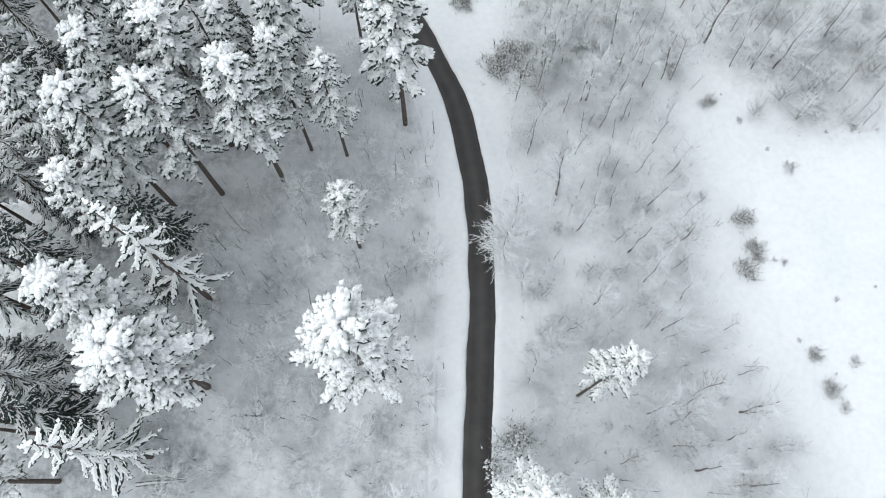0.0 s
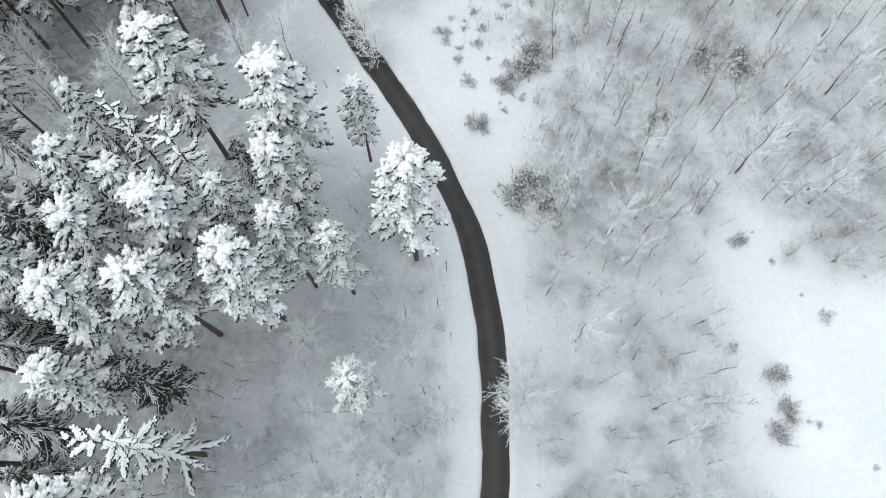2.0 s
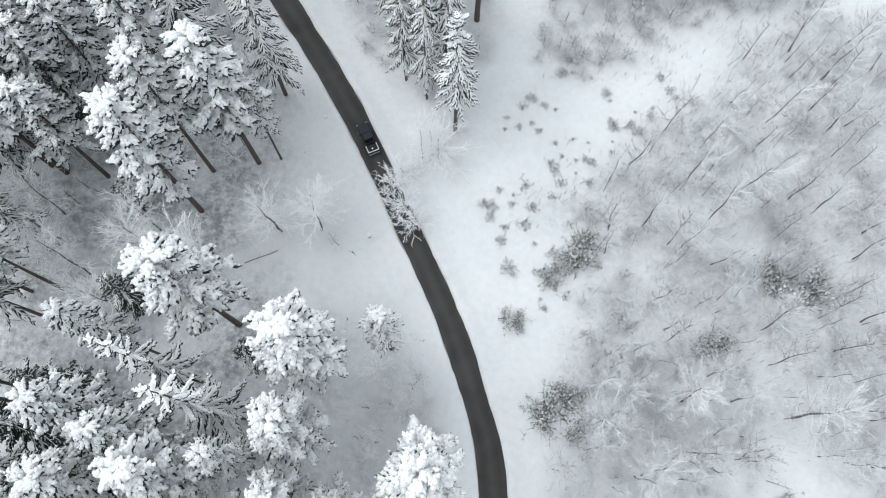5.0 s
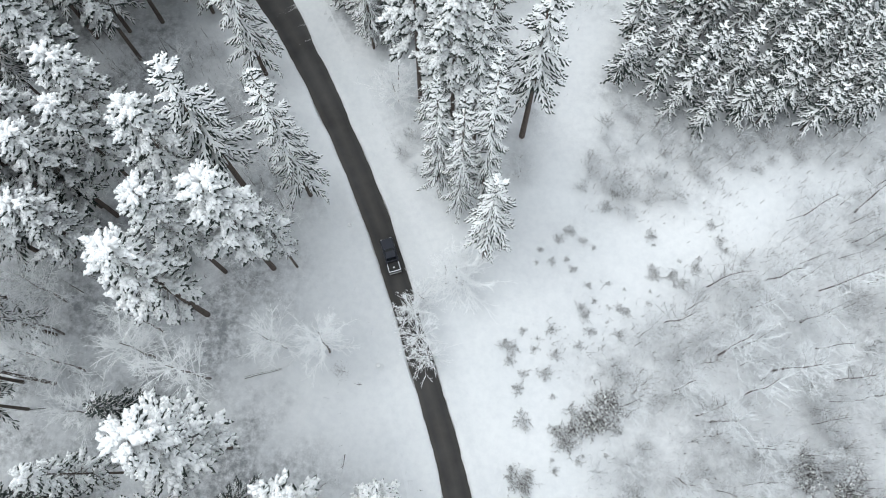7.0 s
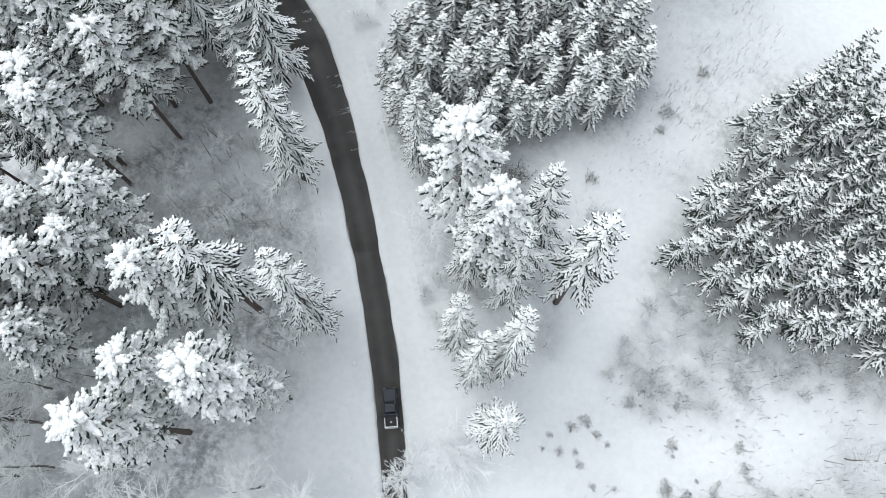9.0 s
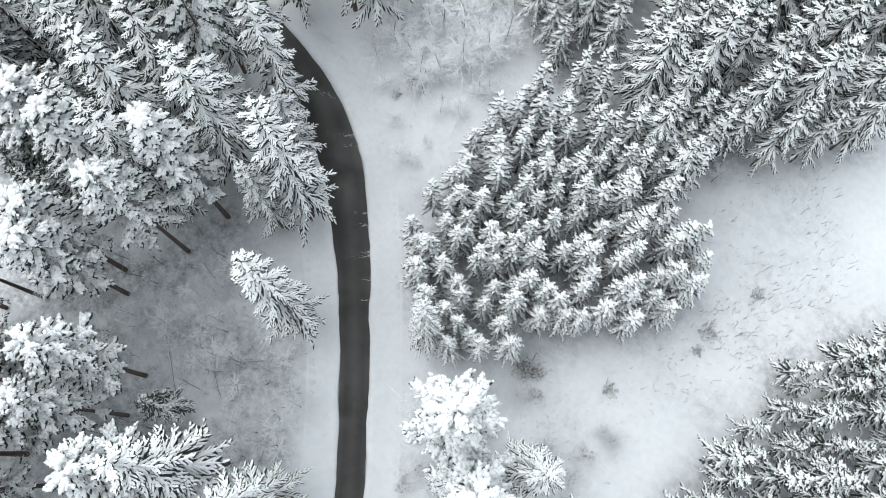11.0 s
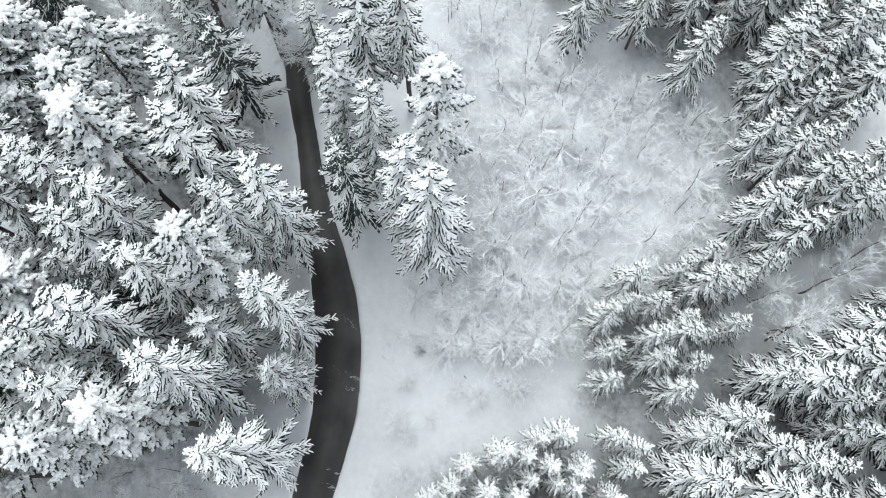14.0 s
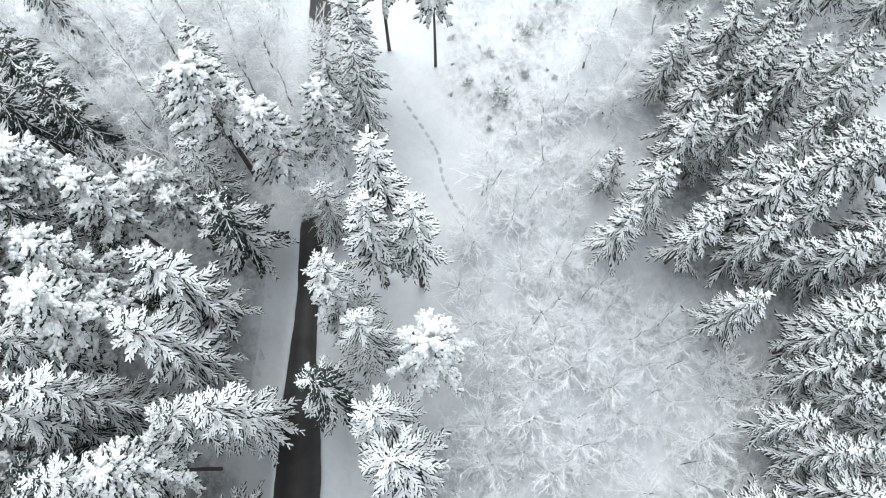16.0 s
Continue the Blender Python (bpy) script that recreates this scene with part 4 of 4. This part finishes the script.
SHRUBS = [(61.5, 50.1, 1.2), (51, 43.6, 1.6), (37.5, 39, 1.5), (47.9, 29, 0.9), (44.7, 51.4, 0.8), (50, 16, 1.4), (51.6, 11.3, 1.9),
          (53, 9, 1.3), (55.3, 15.1, 1.3), (54.5, 23.7, 0.7), (39.9, 54.2, 1.6), (2, 74, 1.0), (2, 80.2, 1.9), (13.6, 64.4, 1.9), (14.2, 71.6, 1.4), (10.4, 82.2, 2.8), (8.6, 80.6, 2.2),
          (2.7, 93, 1.2), (8, 94.2, 1.2), (-60.4, 157.4, 2.0), (-61, 154.6, 1.4), (-62.5, 160, 1.2), (-116.8, 190.3, 2.8), (-121, 186.5, 1.4), (-112.5, 187, 1.2), (-119.5, 195, 1.6), (-124.5, 191, 1.5), (-126, 197.5, 1.8), (-111, 193, 1.4), (-5.4, 153.4, 1.9), (-5.0, 150.6, 1.4), (-3, 162, 1.6),
          (18.4, 74.7, 2.0)]
SHRUBS += [(28.9, 72, 2.2), (-11, 138.9, 1.7)]
DARK_BUSHES = [(43.0, 35.4, 2.6), (43.8, 31.4, 2.2), (42.4, 28.0, 2.6), (44.2, 29.8, 1.8), (40.7, 54.6, 1.6), (50.1, 15.9, 1.7), (51.6, 11.6, 1.8), (-21, 134.4, 3.0), (8.8, 61.2, 4.6), (11.4, 63.6, 3.2), (13.2, 59.6, 3.4), (10.4, 82.6, 3.4), (12.2, 85.4, 3.8), (7.6, 79.2, 2.6), (30.6, 73.6, 3.6), (38.2, 84.2, 4.4), (43.6, 83.0, 4.6), (3.6, 72.6, 2.6), (7.9, 2.6, 4.6), (9.5, 5, 4.2)]
LARGE_BUSHES = [(53.4, 51.6, 6, 2.6), (55.5, 55, 6, 2.8), (47, 52.2, 4, 1.9), (51.2, 54.5, 5, 2.2), (65.2, 58.2, 6, 2.8), (58.6, 57.5, 5, 2.4), (40.7, 85.5, 5, 2.2), (47.4, 82.5, 5, 2.2), (42, 87.6, 5, 2.0)]
CLUMPS = [(-3, 86), (2, 72), (10, 68), (16, 76), (16, 94), (26, 112), (10, 118), (-3, 106)]
FIELD = [(40, 12), (39, 56), (72, 64), (72, 0), (56, -8)]


def build_shrubs():
    rnd = random.Random(14)
    kinds = [(shrub(101 + i, 1.5, 46), 1.5) for i in range(4)]
    large = [(shrub(111 + i, 2.6, 120), 2.6) for i in range(2)]

    def put(spots, protos, label, group):
        for x, y, h in spots:
            proto, ph = rnd.choice(protos)
            m = Matrix.Translation((x, y, height(x, y) - 0.03)) @ pose(0, 0, 0, 0, 0, rnd.uniform(0, 360)) @ Matrix.Scale(h / ph, 4)
            tagged(copy_thing(proto, m), label, "shrub", group)

    put(SHRUBS, kinds, "low leafless shrub holding clots of snow", "shrubs in the snow")
    put(DARK_BUSHES, large, "dense grey-brown leafless bush dusted with snow", "large bushes")
    small = [(x, y, rnd.uniform(0.4, 1.5)) for x, y in scatter(CLUMPS, 2.4, 41) if math.sin(0.41 * x + 0.9) * math.sin(0.37 * y + 0.4) + rnd.uniform(-0.45, 0.45) > 0.12] + [(x, y, rnd.uniform(0.4, 1.0)) for x, y in scatter(GLADE_NORTH, 5.0, 53)] + [(x, y, rnd.uniform(0.3, 0.6)) for x, y in scatter(FIELD, 12, 42)]
    put(small, kinds, "small tuft of twigs poking through the snow", "tufts in the clearing")
    retire(kinds + large)


PAINT = plain("dark_blue_paint", (0.012, 0.015, 0.026), 0.28, 0.3, 0.15, 3.0)
BLACK_PLASTIC = plain("black_plastic", (0.02, 0.02, 0.021), 0.6)
DARK_GLASS = plain("dark_glass", (0.015, 0.018, 0.02), 0.06)
RUBBER = plain("tyre_rubber", (0.02, 0.02, 0.02), 0.85)
STEEL = plain("rim_steel", (0.45, 0.45, 0.46), 0.35, 0.9)
WHITE_RAIL = plain("white_rail", (0.80, 0.81, 0.83), 0.5)
RED_LENS = plain("red_lens", (0.35, 0.02, 0.02), 0.25)
CLEAR_LENS = plain("headlamp_lens", (0.6, 0.62, 0.62), 0.15)
WOOD_POST = plain("weathered_wood", (0.20, 0.16, 0.12), 0.85, 0.0, 0.3, 9.0)


def box(bm, x0, x1, y0, y1, z0, z1, bevel=0.03, taper=None):
    """A bevelled block; taper pulls in the upper face by (front, back, sides)."""
    before = set(bm.verts)
    bmesh.ops.create_cube(bm, size=1.0, matrix=Matrix.Translation(((x0 + x1) / 2, (y0 + y1) / 2, (z0 + z1) / 2)) @ Matrix.Diagonal((x1 - x0, y1 - y0, z1 - z0, 1)))
    made = [v for v in bm.verts if v not in before]
    if taper:
        front, back, sides = taper
        for v in made:
            if v.co.z > (z0 + z1) / 2:
                v.co.x += -sides if v.co.x > (x0 + x1) / 2 else sides
                v.co.y += -front if v.co.y > (y0 + y1) / 2 else back
    if bevel:
        edges = list({e for v in made for e in v.link_edges})
        bmesh.ops.bevel(bm, geom=edges, offset=bevel, segments=2, affect="EDGES", profile=0.6)


def solid(name, mat, parent, build, label=""):
    bm = bmesh.new()
    build(bm)
    me = bpy.data.meshes.new(name)
    bm.to_mesh(me)
    bm.free()
    me.materials.append(mat)
    return part(name, me, parent, label)


def pickup(x, y, z, heading):
    """A dark pickup with an open bed, about 5.2 m long; its front points along +y before turning."""
    car = new("pickup_truck")
    car.matrix_basis = pose(x, y, z, 0, 0, heading)
    body = solid("body", PAINT, car, lambda b: (box(b, -0.92, 0.92, 0.55, 2.55, 0.45, 1.02, 0.10, (0.10, 0, 0.05)), box(b, -0.93, 0.93, -1.0, 0.75, 0.42, 1.08, 0.06)))
    solid("cabin", PAINT, car, lambda b: box(b, -0.80, 0.80, -0.78, 0.95, 1.04, 1.74, 0.10, (0.62, 0.16, 0.12)))
    solid("roof", PAINT, car, lambda b: box(b, -0.66, 0.66, -0.58, 0.34, 1.735, 1.78, 0.02))
    solid("windscreen", DARK_GLASS, car, lambda b: box(b, -0.62, 0.62, 0.42, 0.92, 1.16, 1.70, 0.02, (0.46, -0.30, 0.04)))
    solid("rear_window", DARK_GLASS, car, lambda b: box(b, -0.58, 0.58, -0.80, -0.70, 1.20, 1.60, 0.01, (0, 0.10, 0.04)))
    for side in (-1, 1):
        solid("side_window", DARK_GLASS, car, lambda b: box(b, side * 0.775 - 0.02, side * 0.775 + 0.02, -0.55, 0.45, 1.16, 1.58, 0.01, (0.2, 0.05, 0)))
        solid("bed_side", PAINT, car, lambda b: box(b, side * 0.86 - 0.07, side * 0.86 + 0.07, -2.45, -0.98, 0.48, 1.10, 0.03))
        solid("bed_rail", WHITE_RAIL, car, lambda b: box(b, side * 0.80 - 0.06, side * 0.80 + 0.06, -2.42, -1.25, 1.104, 1.17, 0.02), "white snow-covered rail")
        solid("mirror", BLACK_PLASTIC, car, lambda b: box(b, side * 1.0 - 0.10, side * 1.0 + 0.10, 0.52, 0.64, 1.10, 1.28, 0.03))
        solid("headlight", CLEAR_LENS, car, lambda b: box(b, side * 0.70 - 0.16, side * 0.70 + 0.16, 2.50, 2.575, 0.74, 0.90, 0.02))
        solid("tail_light", RED_LENS, car, lambda b: box(b, side * 0.86 - 0.05, side * 0.86 + 0.05, -2.49, -2.44, 0.70, 1.0, 0.01))
        for yy in (1.62, -1.55):
            wheel = solid("wheel", RUBBER, car, lambda b: bmesh.ops.create_cone(b, cap_ends=True, segments=24, radius1=0.37, radius2=0.37, depth=0.25,
                                                                                  matrix=pose(side * 0.80, yy, 0.37, 0, 90, 0)))
            solid("rim", STEEL, wheel, lambda b: bmesh.ops.create_cone(b, cap_ends=True, segments=18, radius1=0.23, radius2=0.20, depth=0.03,
                                                                         matrix=pose(side * 0.935, yy, 0.37, 0, 90 * side, 0)))
    solid("bed_floor", BLACK_PLASTIC, car, lambda b: box(b, -0.79, 0.79, -2.40, -0.98, 0.60, 0.66, 0.01))
    solid("tailgate", PAINT, car, lambda b: box(b, -0.93, 0.93, -2.50, -2.40, 0.50, 1.10, 0.02))
    solid("tailgate_rail", WHITE_RAIL, car, lambda b: box(b, -0.86, 0.86, -2.51, -2.38, 1.104, 1.18, 0.02), "white snow-covered rail")
    solid("snow_lump", TREE_SNOW, car, lambda b: bmesh.ops.create_icosphere(b, subdivisions=2, radius=0.14, matrix=pose(0, -1.8, 0.74)), "small lump of snow in the bed")
    solid("front_bumper", BLACK_PLASTIC, car, lambda b: box(b, -0.92, 0.92, 2.48, 2.66, 0.40, 0.66, 0.05))
    solid("rear_bumper", STEEL, car, lambda b: box(b, -0.86, 0.86, -2.66, -2.50, 0.45, 0.62, 0.04))
    solid("chassis", BLACK_PLASTIC, car, lambda b: box(b, -0.70, 0.70, -2.40, 2.40, 0.28, 0.50, 0.02))
    return tagged(car, "dark blue pickup with white-rimmed open bed on the road", "pickup")


def marker_post(x, y):
    post = new("marker_post")
    post.matrix_basis = pose(x, y, height(x, y) - 0.1)
    solid("stake", WOOD_POST, post, lambda b: bmesh.ops.create_cone(b, cap_ends=True, segments=10, radius1=0.16, radius2=0.13, depth=0.9, matrix=pose(0, 0, 0.40, 3, 0, 0)))

    def cap(b):
        bmesh.ops.create_icosphere(b, subdivisions=2, radius=0.30)
        for v in b.verts:
            v.co = Vector((v.co.x, v.co.y, 0.92 + max(v.co.z, -0.06) * 0.75))

    solid("snow_cap", TREE_SNOW, post, cap, "rounded white snow cap")
    return tagged(post, "short wooden stump post with a round snow cap", "post", "stump posts")


def fallen_log(x, y, turn, length, r):
    log = new("fallen_log")
    log.matrix_basis = pose(x, y, height(x, y) + r * 0.6, 0, 0, turn)
    g = Geo()
    pole(g, [(-length / 2, 0, 0.02), (-length / 4, 0.05, 0.05), (length / 4, -0.04, 0.04), (length / 2, 0, 0)], [r, r * 0.95, r * 0.8, r * 0.6], 8)
    part("stem", g.mesh("stem", CONIFER_BARK), log)
    k = 5
    rng = np.random.default_rng(int(abs(x * 10)))
    s = Geo()
    spikes(s, np.c_[np.linspace(-length * 0.3, length * 0.45, k), np.zeros(k), np.full(k, 0.05)], rng.normal(0, 0.6, (k, 3)) + (0.3, 0, 0.5), 0.7, 0.03)
    part("branch_stubs", s.mesh("branch_stubs", GREY_BARK), log, kind="stuff")
    return tagged(log, "thin dark fallen trunk half sunk in snow", "log", "fallen logs")


def footprints():
    """A winding line of trodden dents in the open snow."""
    line = smooth_line([(-121, 176.5), (-112.4, 178.6), (-107, 178.2), (-101.7, 179), (-97, 182)], 0.75)
    g = Geo()
    ring = np.linspace(0, 2 * np.pi, 8, endpoint=False)
    for i, (x, y) in enumerate(line):
        x += 0.16 if i % 2 else -0.16
        z = height(x, y)
        c = np.array([x, y, z])
        outer = c + np.stack([0.30 * np.cos(ring), 0.24 * np.sin(ring), 0 * ring + 0.015], 1)
        rim = c + np.stack([0.22 * np.cos(ring), 0.17 * np.sin(ring), 0 * ring + 0.07], 1)
        low = c + np.stack([0.13 * np.cos(ring), 0.09 * np.sin(ring), 0 * ring - 0.02], 1)
        f = []
        for a in range(8):
            b = (a + 1) % 8
            f += [(a, b, 8 + b), (a, 8 + b, 8 + a), (8 + a, 8 + b, 16 + b), (8 + a, 16 + b, 16 + a)]
        f += [(16, 16 + a, 17 + a) for a in range(1, 7)]
        g.add(np.concatenate([outer, rim, low]), f)
    return tagged(new("footprints", g.mesh("footprints", DENTED)), "line of trodden dents across open snow", "footprints", kind="stuff")


def slush():
    """Pale streaks of slush left on the asphalt in the bend."""
    rng = np.random.default_rng(77)
    g = Geo()
    for x, y, turn, long, wide, n in ((-62.5, 145.0, 36, 3.2, 0.35, 26), (-69.4, 148.0, 22, 1.8, 0.5, 18), (-48.2, 132.6, 48, 3.0, 0.22, 16), (-52.6, 137.5, 46, 2.2, 0.25, 12), (-44.0, 128.0, 50, 2.4, 0.2, 10), (-48.0, 133.6, 48, 2.6, 0.3, 24), (-50.8, 136.5, 44, 2.2, 0.3, 18), (-60.4, 144.4, 38, 3.0, 0.3, 26), (-45.6, 130.6, 50, 1.6, 0.3, 14)):
        c, q = math.cos(math.radians(turn)), math.sin(math.radians(turn))
        for _ in range(n):
            u, v = rng.normal(0, long / 2), rng.normal(0, wide / 2)
            px, py = x - u * c - v * q, y - u * q + v * c
            a = np.linspace(0, 2 * np.pi, 7, endpoint=False)
            r1, r2 = rng.uniform(0.12, 0.5), rng.uniform(0.04, 0.11)
            z = float(dip(py, 0.0)) + 0.02
            ex, ey = r1 * np.cos(a) * rng.uniform(0.6, 1.2, 7), r2 * np.sin(a) * rng.uniform(0.6, 1.2, 7)
            rim = np.stack([px - ex * c - ey * q, py - ex * q + ey * c, 0 * a + z - 0.05], 1)
            g.add(np.vstack([rim, [[px, py, z + 0.055]]]), [(i, (i + 1) % 7, 7) for i in range(7)])
    return tagged(new("slush", g.mesh("slush", SLUSH)), "pale streaks of slush on wet asphalt", "slush", kind="stuff")


SLUSH = plain("slush_grey", (0.34, 0.33, 0.33), 0.6, 0.0, 0.3, 3.0)
DENTED = plain("trodden_snow", (0.42, 0.43, 0.45), 0.9, 0.0, 0.3, 2.0)


ground()
road()
snow_bank(-1)
snow_bank(1)
build_trees()
build_bare()
brushwood("undergrowth", THICKET_EAST, 3.2, 1, 2.6, FROSTED_BARK, "grey leafless undergrowth over thin snow")
brushwood("undergrowth", THICKET_FAR_EAST, 3.0, 2, 2.8, FROSTED_BARK, "grey leafless undergrowth over thin snow")
brushwood("undergrowth", THICKET_WEST, 3.2, 3, 2.4, FROSTED_BARK, "grey leafless undergrowth over thin snow")
brushwood("undergrowth", THICKET_NORTH_WEST, 3.4, 4, 2.6, FROSTED_BARK, "grey leafless undergrowth over thin snow")
brushwood("dark_stems", THICKET_EAST, 0.07, 11, 8.0, DARK_BARK, "thin dark leafless stems in the thicket", 0.10, 1.7, 3)
brushwood("dark_stems", THICKET_FAR_EAST, 0.07, 12, 8.0, DARK_BARK, "thin dark leafless stems in the thicket", 0.10, 1.7, 3)
brushwood("dark_stems", THICKET_WEST, 0.15, 13, 8.0, DARK_BARK, "thin dark leafless stems in the thicket", 0.10, 1.7, 3)
brushwood("dark_stems", SAPLINGS, 0.05, 19, 9.0, DARK_BARK, "thin dark leafless stems among saplings", 0.08, 1.9, 3)
brushwood("dark_stems", THICKET_NORTH_WEST, 0.21, 14, 8.0, DARK_BARK, "thin dark leafless stems in the thicket", 0.10, 1.7, 3)
brushwood("frosted_undergrowth", SAPLINGS, 0.6, 5, 2.2, HOAR, "white frosted undergrowth among saplings")
brushwood("undergrowth", CLEARING_BRUSH, 1.6, 6, 2.2, GREY_BARK, "sparse grey undergrowth at the clearing's edge")
brushwood("undergrowth", TRACK_BRUSH, 2.2, 8, 1.8, GREY_BARK, "sparse grey undergrowth beside the snowy track")
brushwood("undergrowth", FORK_BRUSH, 1.3, 9, 1.6, FROSTED_BARK, "sparse frosted undergrowth between road and track")
brushwood("frosted_undergrowth", SAPLINGS_LOW, 0.9, 15, 1.4, FROSTED_BARK, "sparse frosted undergrowth by the road")
brushwood("frosted_undergrowth", NORTH_WOOD, 0.7, 17, 2.0, FROSTED_BARK, "frosted undergrowth behind the spruces")
brushwood("undergrowth", GLADE_NORTH, 1.6, 18, 1.2, GREY_BARK, "dead grey stems standing in glade snow")
brushwood("undergrowth", GLADE, 2.2, 16, 2.0, GREY_BARK, "dead grey stems standing in glade snow")
brushwood("undergrowth", THICKET_SIDE, 3.0, 20, 2.6, FROSTED_BARK, "grey leafless undergrowth over thin snow")
brushwood("undergrowth", BARE_WOOD, 1.6, 21, 2.4, FROSTED_BARK, "grey leafless undergrowth over thin snow")
brushwood("undergrowth", HEDGE_MID, 1.6, 7, 1.6, FROSTED_BARK, "frosted undergrowth along the young spruces")
build_shrubs()
pickup(-21.3, 97.3, dip(97.3, 0.0) + 0.06, 32)
for px, py in ((-28.4, 100.2), (-18.4, 82.1), (-78.5, 144.6)):
    marker_post(px, py)
for lx, ly, lt, ll, lr in ((-36.5, 0.3, 5, 6.5, 0.28), (-33, 77, 30, 5, 0.14), (-20.5, 30.5, -55, 3.5, 0.10), (-24, 27, -40, 3.2, 0.10), (-57, 104, -35, 6, 0.14), (-52, 107, -30, 5, 0.13), (-50, 112, 40, 4, 0.11)):
    fallen_log(lx, ly, lt, ll, lr)
footprints()
slush()
